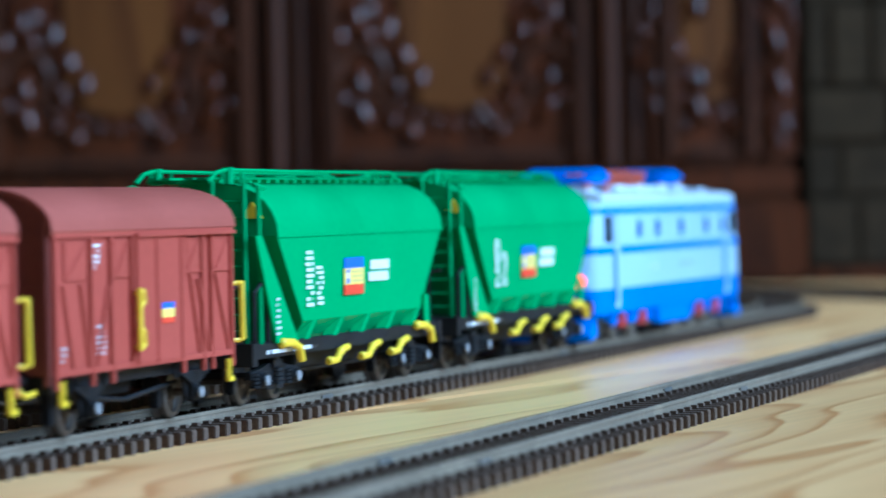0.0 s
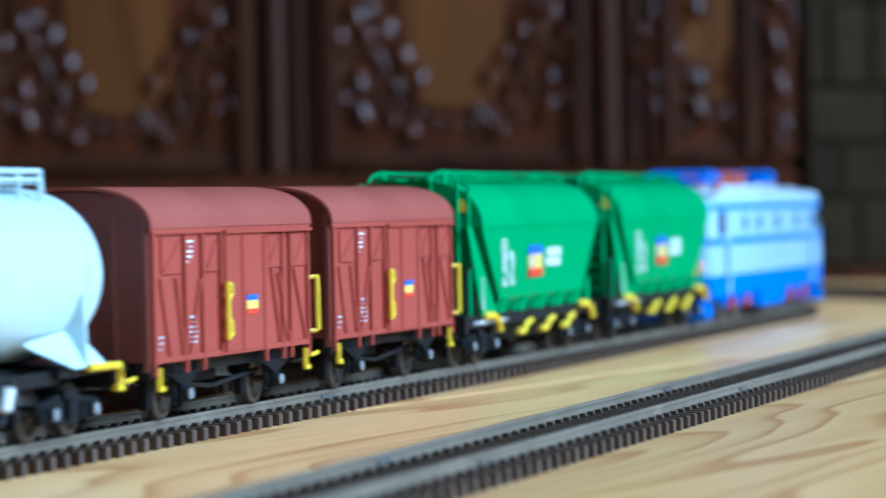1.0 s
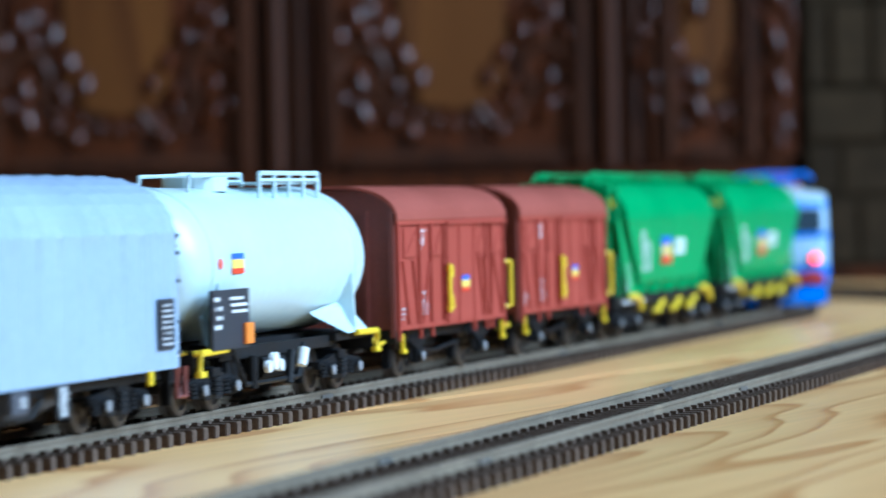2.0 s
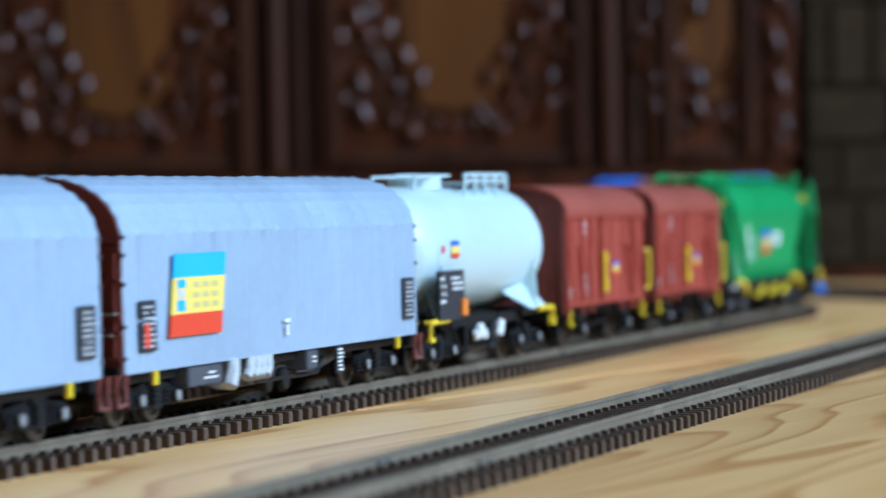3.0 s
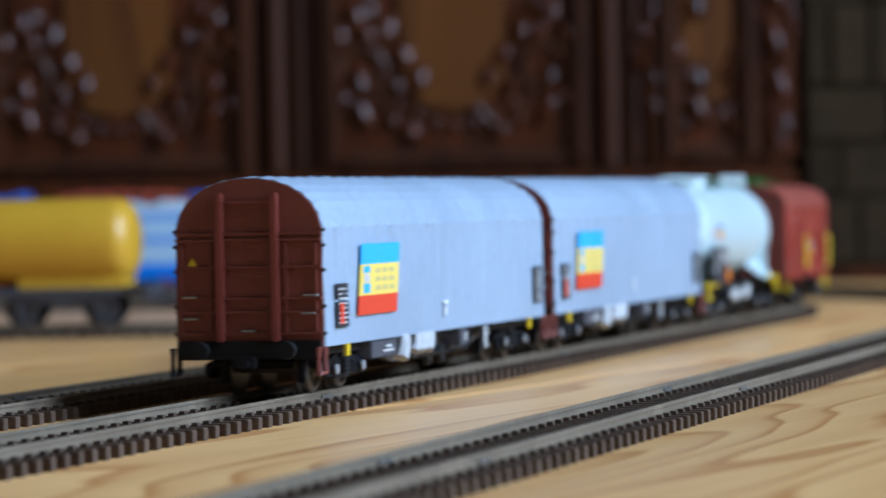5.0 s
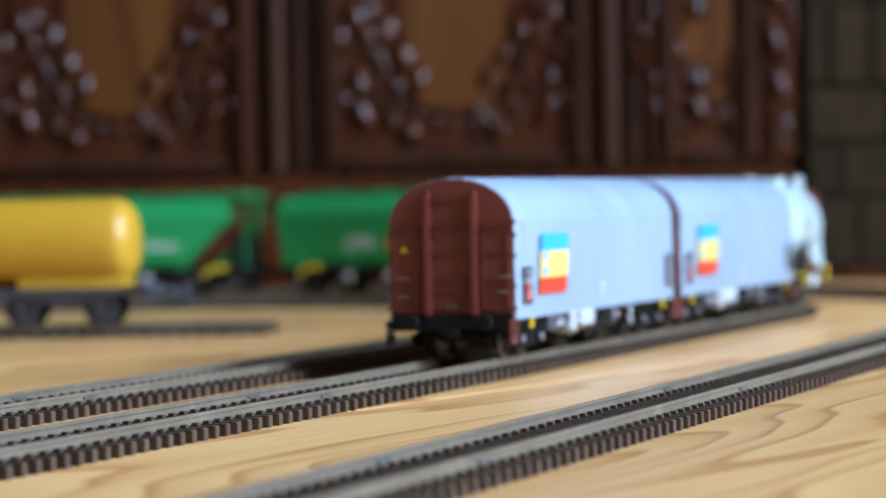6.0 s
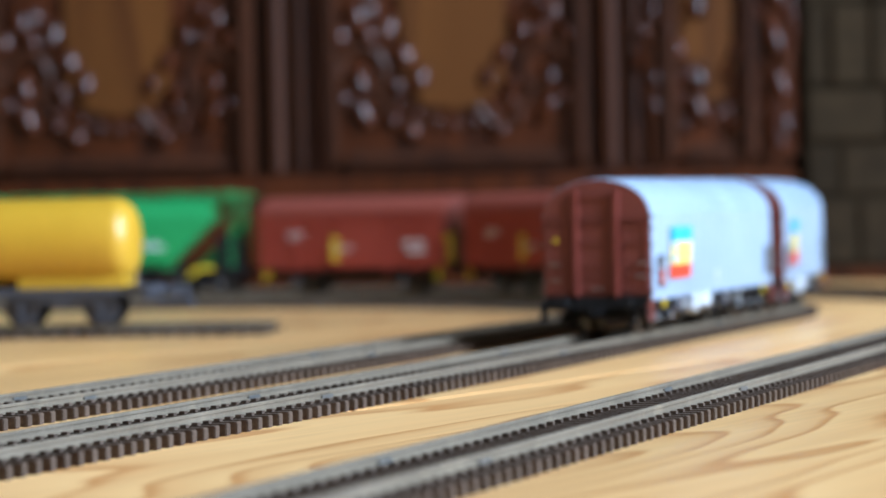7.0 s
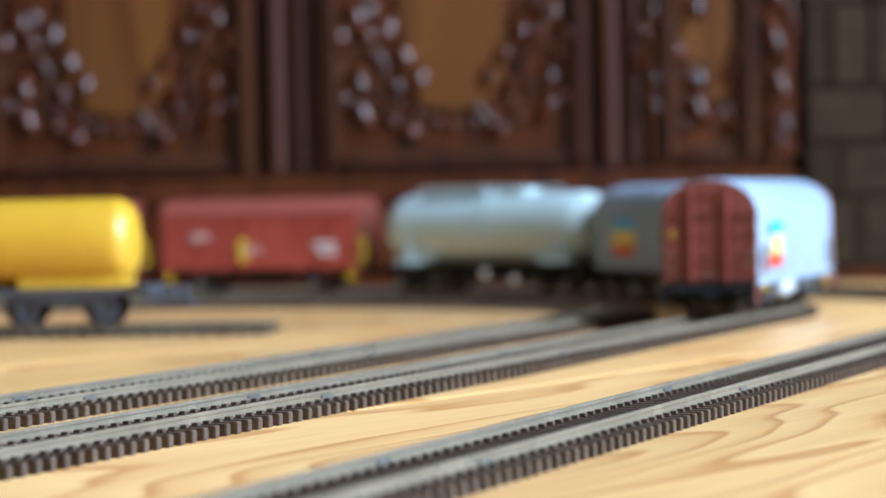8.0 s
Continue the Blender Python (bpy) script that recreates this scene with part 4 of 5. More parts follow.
# ---- tarpaulin wagon
def tarpaulin_wagon():
    car = thing("tarpaulin_wagon", "long bogie wagon with grey tarpaulin cover and brown end walls", "model wagon", "wagons of the train")
    # cover with vertical hoops pressing through
    bm = B()
    n, R = 400, 44
    base = [(-17.3, 10.9), (-17.4, 16), (-17.42, 22), (-17.45, 27), (-17.45, 31), (-17.4, 34.5), (-17.4, 36.6), (-17.5, 37.3)]
    top = []
    for i in range(1, R):
        u = math.pi * i / R
        top.append((-17.0 * math.copysign(abs(math.cos(u)) ** 0.97, math.cos(u)), 37.0 + 11.7 * math.sin(u) ** 0.98))
    prof = base + top + [(-y, z) for y, z in base[::-1]]
    rings = []
    rr = random.Random(2)
    sag = [rr.uniform(-0.12, 0.12) for _ in range(n + 1)]
    s_seed = 3.7
    for k in range(n + 1):
        x = -100.6 + 201.2 * k / n
        ph = (x / 10.8) % 1.0
        d = 1.05 * math.exp(-((ph - 0.5) / 0.10) ** 2) - 0.35 + 0.16 * math.sin(x * 1.9)
        ring = []
        for j, (y, z) in enumerate(prof):
            w = noise.noise((x * 0.09, y * 0.12, z * 0.14)) * 0.26 + sag[k] * 0.35
            m = 0.0 if j in (0, len(prof) - 1) else 1.0
            ln = math.hypot(y, z - 28)
            if z > 37.5:
                # quilted roof: staggered dimples between hoops
                jj = j - len(base)
                q = d * 0.46 + w * 0.25 + 0.32 * math.sin(math.pi * (x / 5.4 + jj / 3.2)) * math.sin(math.pi * (x / 5.4 - jj / 3.2))
            else:
                f = ((z - 10.9) / 26) ** 1.6
                crease = noise.noise((x * 0.55, s_seed, z * 0.10 + x * 0.05)) * 0.8 * f * (1.0 - f ** 3)
                q = (d * (0.22 + 0.70 * f) + w * 0.4 * (1.0 - f ** 3) + crease) * m
            ring.append(bm.verts.new((x, y + y / ln * q, z + (z - 28) / ln * q * (1 if z > 37.5 else 0))))
        rings.append(ring)
    for r0, r1 in zip(rings, rings[1:]):
        for j in range(len(prof) - 1):
            bm.faces.new((r0[j], r0[j + 1], r1[j + 1], r1[j]))
    bm.faces.new(rings[0]), bm.faces.new(rings[-1])
    part("cover", bm, TARP, car, "grey tarpaulin drawn tight over hoops", smooth=True)
    # end walls with ribs
    outline = [(-16.9, 10.6)] + [(-17.0, 24), (-16.9, 37.0)] + [(y * 0.985, z - 0.3) for y, z in top] + [(16.9, 37.0), (17.0, 24), (16.9, 10.6)]
    for e in (-1, 1):
        a, b = sorted((e * 99.0, e * 101.2))
        bm = B()
        prism(bm, outline, a, b)
        end = part("end_wall", bm, ENDBROWN, car, "red-brown steel end wall")
        for y in (-6.4 * e, 6.4 * e):
            bm = B()
            box(bm, *sorted((e * 101, e * 103.2)), y - 0.85, y + 0.85, 12.2, 45.2, 0.25)
            part("upright", bm, UPRIGHT, end, "lighter red-brown upright")
        for z in (13.6, 18.4, 21.4, 28.4, 34.4, 35.8):
            bm = B()
            box(bm, *sorted((e * 101, e * 102.0)), -17.0, 17.0, z, z + 0.7, 0.15)
            part("cross_rib", bm, ENDBROWN, end)
        for z in (42.8,):
            bm = B()
            box(bm, *sorted((e * 101, e * 102.2)), -5.4, 5.4, z, z + 0.8, 0.15)
            part("cross_rib", bm, ENDBROWN, end)
        for s in (-1, 1):
            for y0, y1, z0, z1 in ((8.4, 9.2, 14, 34), (15.2, 16.0, 14, 34)):
                bm = B()
                box(bm, *sorted((e * 101, e * 101.9)), *sorted((s * y0, s * y1)), z0, z1, 0.12)
                part("panel_frame", bm, ENDBROWN, end)
            # lashing latches along the edge of the cover
            for z in (13.5, 19.5, 27.5, 33.0, 36.4):
                bm = B()
                box(bm, *sorted((e * 100.0, e * 101.3)), *sorted((s * 17.1, s * 17.65)), z, z + 0.8, 0.1)
                part("latch", bm, GREYFRAME, end, "small dark latch")
        for y, z in ((13.5, 22.2), (13.5, 17.4), (0, 14.6), (-14.5, 22.4), (-14.0, 18.4)):
            bm = B()
            tube(bm, [(e * 101.2, y - 1.6, z), (e * 102.4, y - 1.4, z), (e * 102.4, y + 1.4, z), (e * 101.2, y + 1.6, z)], 0.28)
            part("grab_handle", bm, STEEL, end, "thin steel grab handle")
        bm = B()
        prism(bm, [(11.5, 28.4), (14.5, 28.4), (13, 31.0)], *sorted((e * 101.25, e * 101.6)))
        part("warning_plate", bm, YELLOW, end, "yellow triangular warning plate")
        for s in (-1, 1):
            bm = B()
            tube(bm, [(e * 100, s * 17, 11), (e * 100, s * 17, 5.2), (e * 104.4, s * 17, 5.0), (e * 104.4, s * 17, 11)], 0.7)
            part("step", bm, ENDBROWN if s < 0 else BLACK, end, "brown hanging footstep" if s < 0 else "black hanging footstep")
    bm = B()
    box(bm, -100, 100, -7, 7, 8.6, 11.2, 0.3)
    for e in (-1, 1):
        box(bm, *sorted((e * 97, e * 102.2)), -16.6, 16.6, 8.2, 12.4, 0.3)
    for s in (-1, 1):
        box(bm, -98, 98, s * 14 - 0.6, s * 14 + 0.6, 8.8, 11.2)
    rod(bm, (-8, 6, 6.5), (16, 6, 6.5), 2.6, 14)
    tube(bm, [(-20, -14, 9), (-12, -14, 5.2), (30, -14, 5.2), (36, -14, 9)], 0.5)
    part("underframe", bm, BLACK, car, "black underframe")
    for s in (-1, 1):
        bm = B()
        prism(bm, [(-56, 9.4), (56, 9.4), (56, 8.2), (30, 4.4), (-30, 4.4), (-56, 8.2)], s * 11.6 - 0.6, s * 11.6 + 0.6, "y")
        part("truss", bm, TRUSS, car, "grey-brown trussed side frame")
    for x in (-4, 8):
        bm = B()
        lathe(bm, [(-14.2, 2.2), (-13.4, 2.6), (-12.8, 2.6)], 16, "y", (x, 0, 4.8))
        part("brake_cylinder", bm, BLACK, car, smooth=True)
    bm = B()
    box(bm, 35.5, 40.5, -17.2, -16.6, 4.6, 10.7, 0.15)
    pl = part("side_plate", bm, PLATE, car, "black hanging plate with white dashes")
    text_bars(pl, WHITE, 36, 40.2, 5, 10.4, 6, -17.28, 77, word=(2.4, 4.0))
    for x0, x1, z0 in ((-64, -43, 6.6), (14, 22, 6.4)):
        bm = B()
        box(bm, x0, x1, -17, -11, z0, 10.7, 0.3)
        b_ = part("equipment_box", bm, GREYFRAME, car, "dark grey equipment box")
        text_bars(b_, WHITE, x0 + (x1 - x0) * 0.45, x1 - 1.5, 7.6, 9.6, 2, -17.05, int(x1))
    for x, w in ((-36.5, 1.9), (-25, 1.25), (-21, 1.35), (-17, 1.25), (-13, 1.35)):
        bm = B()
        tube(bm, [(x, -16.6, 10.8), (x - 1, -16.9, 8.2), (x - 2.4, -16.8, 5.6 if x < -30 else 6.8)], w, 8)
        part("lever", bm, LEVER, car, "grey hanging lever")
    for x in (-84, 84):
        bm = B()
        box(bm, x - 1, x + 1, -17.6, -16.8, 8.2, 11, 0.1)
        part("hook", bm, YELLOW, car, "yellow lashing hook")
    for x0, x1 in ((-93.6, -84.4), (87.6, 96.4)):
        bm = B()
        if x0 < 0:
            box(bm, x0, x1, -18.05, -17.6, 14.8, 20.6, 0.1)
            box(bm, x0, x1 - 0.4, -18.05, -17.6, 21.2, 24.6, 0.1)
        else:
            box(bm, x0, x1, -18.05, -17.6, 14.8, 24.6, 0.1)
        pl = part("notice_plate", bm, PLATE, car, "black notice plate with white print")
        text_bars(pl, FADED, x0 + 1, x1 - 0.8, 15.4, 24, 8, -18.1, int(x0) + 200, tall=(0.2, 0.62), word=(0.35, 1.1))
        if x0 < 0:
            side_print(pl, FLAGRED, [(x0 + 2, x0 + 4.6, 15.6, 20.2)], -18.16, "red_mark")
    side_print(car, WHITE, [(-4.4, -0.4, 17.4, 18.2), (-3.1, -1.7, 14.6, 16.8)], -17.95, "tie_mark", "white lashing mark")
    flag(car, -77.5, -46, 17.0, 33.2, -18.0, 3.6, top=SKYBLUE)
    side_print(car, FLAGRED, [(44, 74, 17.0, 21.4)], 17.95, "red_band")
    side_print(car, FLAGYELLOW, [(44, 74, 21.4, 28.6)], 17.95, "yellow_band")
    side_print(car, SKYBLUE, [(44, 74, 28.6, 33.2)], 17.95, "blue_band")
    for x in (-76, 76):
        bogie(car, x, 20.5)
    buffers(car, 106.9, 101.5, 10.4)
    return car


# ---- locomotive
def locomotive():
    car = thing("electric_locomotive", "pale and bright blue electric locomotive with folded pantographs", "model locomotive", "")

    def shell(name, z0, z1, material, label, w=17.0, grow=0.0):
        def xe(z):
            pts = [(9.5, 107), (16, 107.5), (27, 107), (38, 103.6), (42.2, 101)]
            for (za, a), (zb, b) in zip(pts, pts[1:]):
                if za <= z <= zb:
                    return a + (b - a) * (z - za) / (zb - za)
            return 107
        bm = B()
        rings = []
        zs = [z0] + [z for z in (16, 27, 38) if z0 < z < z1] + [z1]
        for z in zs:
            e = xe(z) + grow
            ww = w + grow
            c = 4.0
            rings.append([bm.verts.new(p + (z,)) for p in ((-e, -ww + c), (-e + c * 0.35, -ww + c * 0.35), (-e + c, -ww), (e - c, -ww), (e - c * 0.35, -ww + c * 0.35), (e, -ww + c),
                                                           (e, ww - c), (e - c * 0.35, ww - c * 0.35), (e - c, ww), (-e + c, ww), (-e + c * 0.35, ww - c * 0.35), (-e, ww - c))])
        for r0, r1 in zip(rings, rings[1:]):
            for i in range(12):
                bm.faces.new((r0[i], r0[(i + 1) % 12], r1[(i + 1) % 12], r1[i]))
        bm.faces.new(rings[0]), bm.faces.new(rings[-1])
        return part(name, bm, material, car, label, smooth=True)

    shell("lower_body", 8.6, 15.9, LOCOBLUE, "bright blue lower body band")
    shell("upper_body", 15.9, 42.0, LOCOPALE, "pale blue upper body")
    shell("waist_stripe", 26.1, 28.3, LOCOBLUE, "thin bright blue waist stripe", grow=0.12)
    shell("cant_stripe", 37.9, 39.7, LOCOBLUE, "thin bright blue upper stripe", grow=0.12)
    bm = B()
    prism(bm, [(-16.8, 42)] + arch(16.8, 42, 44.6, 12, 0.7) + [(16.8, 42)], -100.5, 100.5)
    box(bm, -30, 30, -9, 9, 44, 46.2, 0.6)
    part("roof", bm, LOCOROOF, car, "pale blue-white roof", smooth=True)
    for x in (-82, -44, -16, 16, 44, 82):
        bm = B()
        box(bm, x - 7, x + 7, -10, 10, 44.0, 46.6 if abs(x) < 60 else 45.4, 0.7)
        part("roof_hatch", bm, LOCOROOF, car)
    # windows
    for s in (-1, 1):
        for x in (-52, -26, 10, 50, 78):
            bm = B()
            box(bm, x - 3.0, x + 3.0, s * 17.0 - 0.3, s * 17.0 + 0.3, 30.4, 36.0, 0.8)
            w_ = part("window", bm, LOCOBLUE, car, "small dark side window")
            c = B()
            box(c, x - 2.2, x + 2.2, s * 17.2 - 0.3, s * 17.2 + 0.3, 31.2, 35.2, 0.6)
            part("pane", c, GLASS, w_)
        for x in (-94, 94):
            bm = B()
            box(bm, x - 5, x + 5, s * 17.0 - 0.25, s * 17.0 + 0.25, 29.4, 37.4, 0.6)
            part("cab_window", bm, GLASS, car, "cab side window")
        for x in (-83, 83):
            bm = B()
            box(bm, x - 3.8, x + 3.8, s * 17.05 - 0.2, s * 17.05 + 0.2, 10, 38, 0.2)
            d_ = part("cab_door", bm, LOCOPALE, car, "pale cab door")
            c = B()
            tube(c, [(x - 5.4, s * 17.9, 12), (x - 5.4, s * 17.9, 27)], 0.35)
            part("handrail", c, LOCOBLUE, d_)
        # skirts and boxes
        bm = B()
        box(bm, -24, 24, s * 15 - 1.5, s * 15 + 1.5, 3.4, 9.2, 0.4)
        part("equipment_box", bm, LOCOBLUE, car, "blue underfloor box")
        text_bars(car, LOCOROOF, -36, -26, 20.4, 22.2, 1, s * 17.05, 31)
        text_bars(car, TARP, 4, 34, 20.6, 22.2, 1, s * 17.05, 33)
    for e in (-1, 1):
        for y in (-8, 8):
            bm = B()
            v = [(107.2, 28.6), (104.0, 37.2), (103.4, 37.2), (106.4, 28.6)]
            prism(bm, [(e * a, z) for a, z in v], y - 6.2, y + 6.2, "y")
            part("windscreen", bm, GLASS, car, "dark raked windscreen")
        for y in (-11.5, 11.5):
            bm = B()
            lathe(bm, [(e * 107.0, 2.4), (e * 108.6, 2.4), (e * 108.6, 1.9)], 16, "x", (0, y, 18.5))
            lm = part("lamp_housing", bm, LOCOPALE, car, smooth=True)
            bm = B()
            lathe(bm, [(e * 108.3, 1.9), (e * 109.0, 1.6), (e * 109.3, 0.4)], 16, "x", (0, y, 18.5))
            part("lamp_lens", bm, TAIL if e < 0 else GLASS, lm, "glowing red tail lamp" if e < 0 else "")
        bm = B()
        prism(bm, [(-16, 9), (16, 9), (13, 2.0), (-13, 2.0)], *sorted((e * 104, e * 106.5)))
        prism(bm, [(e * 104, 3.0), (e * 113, 1.2), (e * 113.4, 3.2), (e * 106, 8)], -15.5, 15.5, "y")
        part("snow_plough", bm, LOCOBLUE, car, "blue snow plough")
        bm = B()
        box(bm, *sorted((e * 106, e * 108)), -15, 15, 8.8, 13, 0.4)
        part("buffer_beam", bm, LOCORED, car, "red buffer beam")
        # pantographs, folded
        x0 = e * 52.5 - 13
        bm = B()
        for y in (-7, 7):
            tube(bm, [(x0 - 13, y, 47.8), (x0 + 13, y, 47.8)], 0.7)
            tube(bm, [(x0 - 12, y, 48.0), (x0 + 11, y * 0.7, 49.4), (x0 - 9, y * 0.8, 50.2)], 0.6)
        for x in (-13, 0, 13):
            rod(bm, (x0 + x, -7, 47.8), (x0 + x, 7, 47.8), 0.6)
        for x in (-12, -8):
            tube(bm, [(x0 + x, -13, 48.8), (x0 + x, -10, 50.9), (x0 + x, 10, 50.9), (x0 + x, 13, 48.8)], 0.9)
        box(bm, x0 - 13, x0 + 13, -6, 6, 48.4, 49.4, 0.3)
        part("pantograph", bm, LOCOBLUE, car, "folded bright blue pantograph")
        for x in (-12, 12):
            for y in (-7, 7):
                bm = B()
                for k in range(3):
                    rod(bm, (x0 + x, y, 44.3 + k * 1.05), (x0 + x, y, 45.1 + k * 1.05), 1.6, 10, 1.1)
                part("insulator", bm, INSULATOR, car, "red-brown insulator")
    for y in (-3, 3):
        bm = B()
        tube(bm, [(-50, y, 48.4), (-36, y, 50.2), (-2, y, 50.2), (12, y, 48.4)], 1.1)
        part("roof_conductor", bm, INSULATOR, car, "red-brown roof conductor")
    for x in (-42, -32, -22, -12, -2):
        for y in (-6, 6):
            bm = B()
            lathe(bm, [(45.8, 1.8), (46.6, 2.1), (47.0, 1.3), (47.8, 2.0), (48.2, 1.2), (49.0, 1.8), (49.8, 1.4)], 12, "z", (x, y, 0))
            part("insulator", bm, INSULATOR, car, "red-brown ribbed insulator", smooth=True)
        bm = B()
        rod(bm, (x, -8, 49.8), (x, 8, 49.8), 1.1)
        part("roof_bar", bm, INSULATOR, car)
    # three-axle bogies
    for x in (-57, 57):
        bm = B()
        for s in (-1, 1):
            prism(bm, [(-34, 9.2), (-34, 7), (-28, 6.4), (-12, 5.4), (12, 5.4), (28, 6.4), (34, 7), (34, 9.2)], s * 13.6 - 0.9, s * 13.6 + 0.9, "y")
            for w in (-25, 0, 25):
                box(bm, w - 3, w + 3, min(s * 14.2, s * 15.6), max(s * 14.2, s * 15.6), 4.8, 8.2, 0.4)
        box(bm, -6, 6, -13, 13, 6, 9.6, 0.4)
        bo = part("bogie", bm, LOCOBLUE, car, "bright blue three-axle bogie", at=(x, 0, 0))
        for s in (-1, 1):
            for w in (-14, 14):
                c = B()
                rod(c, (w, s * 15.2, 4.2), (w, s * 15.2, 11), 1.4, 10)
                box(c, w - 3, w + 3, min(s * 14, s * 15.6), max(s * 14, s * 15.6), 4.0, 5.8, 0.3)
                part("damper", c, LOCORED, bo, "red damper")
        for w in (-25, 0, 25):
            wheelset(bo, w, 6.6, 6.6, STEEL)
        BOGIES.append((car, bo, x * MM))
    buffers(car, 113.8, 107.5, 12, LOCORED)
    return car


# ---- the train on its line
SPEED = 0.1706
covered = covered_wagon()
hopper = hopper_wagon()
tarp = tarpaulin_wagon()


def twin(ob):
    """A second wagon of the same build, whose bogies and wheels move on their own."""
    other = copy_thing(ob, pose(0, 0, 0))
    for a, b in zip((ob, *ob.children_recursive), (other, *other.children_recursive)):
        for w, x, z, r in list(SPIN):
            if w is a:
                SPIN.append((b, x, z, r))
        for c, g, x in list(BOGIES):
            if g is a:
                BOGIES.append((other, b, x))
    return other


TRAIN = [(locomotive(), 1.1705, 0.057), (hopper, 0.9840, 0.052), (twin(hopper), 0.8210, 0.052),
         (covered, 0.6825, 0.029), (twin(covered), 0.5640, 0.029), (tank_wagon(), 0.4310, 0.044),
         (tarp, 0.2554, 0.076), (twin(tarp), 0.0416, 0.076)]
yellow = yellow_tank_wagon()
yellow.matrix_world = pose(SID[0] + 0.110 * math.cos(SID[2]), SID[1] + 0.110 * math.sin(SID[2]), RZ, 0, 0, math.degrees(SID[2]) + 180)


# ---- the carved cabinet behind the railway, in the room's own axes
CX = 2.05          # its front, from the camera


def cab_part(name, bm, material, parent, label="", smooth=False):
    return part(name, bm, material, parent, label, smooth, unit=1.0)


def scroll(bm, pts, r0, r1, x, n=7):
    """A carved rib along points (y, z), thinning from r0 to r1, half sunk in the board at x."""
    tube(bm, [(x, a, b) for a, b in pts], r0, n, r1)


def lobe(bm, y, z, ry, rz, turn, x, yaw=0.0, thick=0.0042):
    """A leaf blade: a flat dome that leans and faces a little inwards and up."""
    m = Matrix.Translation((x, y, z)) @ Matrix.Rotation(radians(yaw), 4, "Z") @ Matrix.Rotation(radians(20), 4, "Y") @ Matrix.Rotation(radians(turn), 4, "X") @ Matrix.Diagonal((thick, ry, rz, 1))
    bmesh.ops.create_uvsphere(bm, u_segments=14, v_segments=9, radius=1, matrix=m)


def motif(side, z0, up):
    """One half of the garland: leaves falling from the upper corner, a rolled scroll and a row of beads."""
    # y (outwards), z (upwards), half sizes, lean
    leaves = ((0.052, 0.086, 0.0065, 0.010, 10), (0.044, 0.087, 0.006, 0.008, -20), (0.060, 0.075, 0.006, 0.009, 30),
              (0.046, 0.074, 0.005, 0.0075, -15), (0.035, 0.078, 0.006, 0.011, 28), (0.0245, 0.063, 0.008, 0.0085, 24),
              (0.0165, 0.052, 0.006, 0.0105, 35), (0.0505, 0.049, 0.0058, 0.0095, 5), (0.049, 0.032, 0.0066, 0.0105, -18),
              (0.060, 0.040, 0.0045, 0.007, 25), (0.0225, 0.021, 0.0065, 0.0055, 0), (0.034, 0.027, 0.005, 0.0045, -30),
              (0.066, 0.060, 0.004, 0.010, 12), (0.030, 0.045, 0.005, 0.007, -35))
    out = []
    for y, z, ry, rz, lean in leaves:
        bm = B()
        yaw = 8 + 44 * abs(math.sin(lean * 1.7 + y * 160))
        lobe(bm, side * y, z0 + up * z, ry, rz, side * up * lean, 0.0, yaw if side > 0 else -12 - yaw * 0.9, 0.0042 if side > 0 else 0.0034)
        out.append(bm)
    bm = B()
    scroll(bm, [(side * (0.048 + 0.016 * math.cos(a) * (1 - a / 9)), z0 + up * (0.052 + 0.018 * math.sin(a) * (1 - a / 9))) for a in [k * 0.55 for k in range(12)]], 0.0036, 0.002, 0.0)
    scroll(bm, [(side * (0.012 + 0.004 * k), z0 + up * (0.034 - 0.012 * math.sin(k * 0.5))) for k in range(9)], 0.003, 0.002, 0.0)
    return out, bm


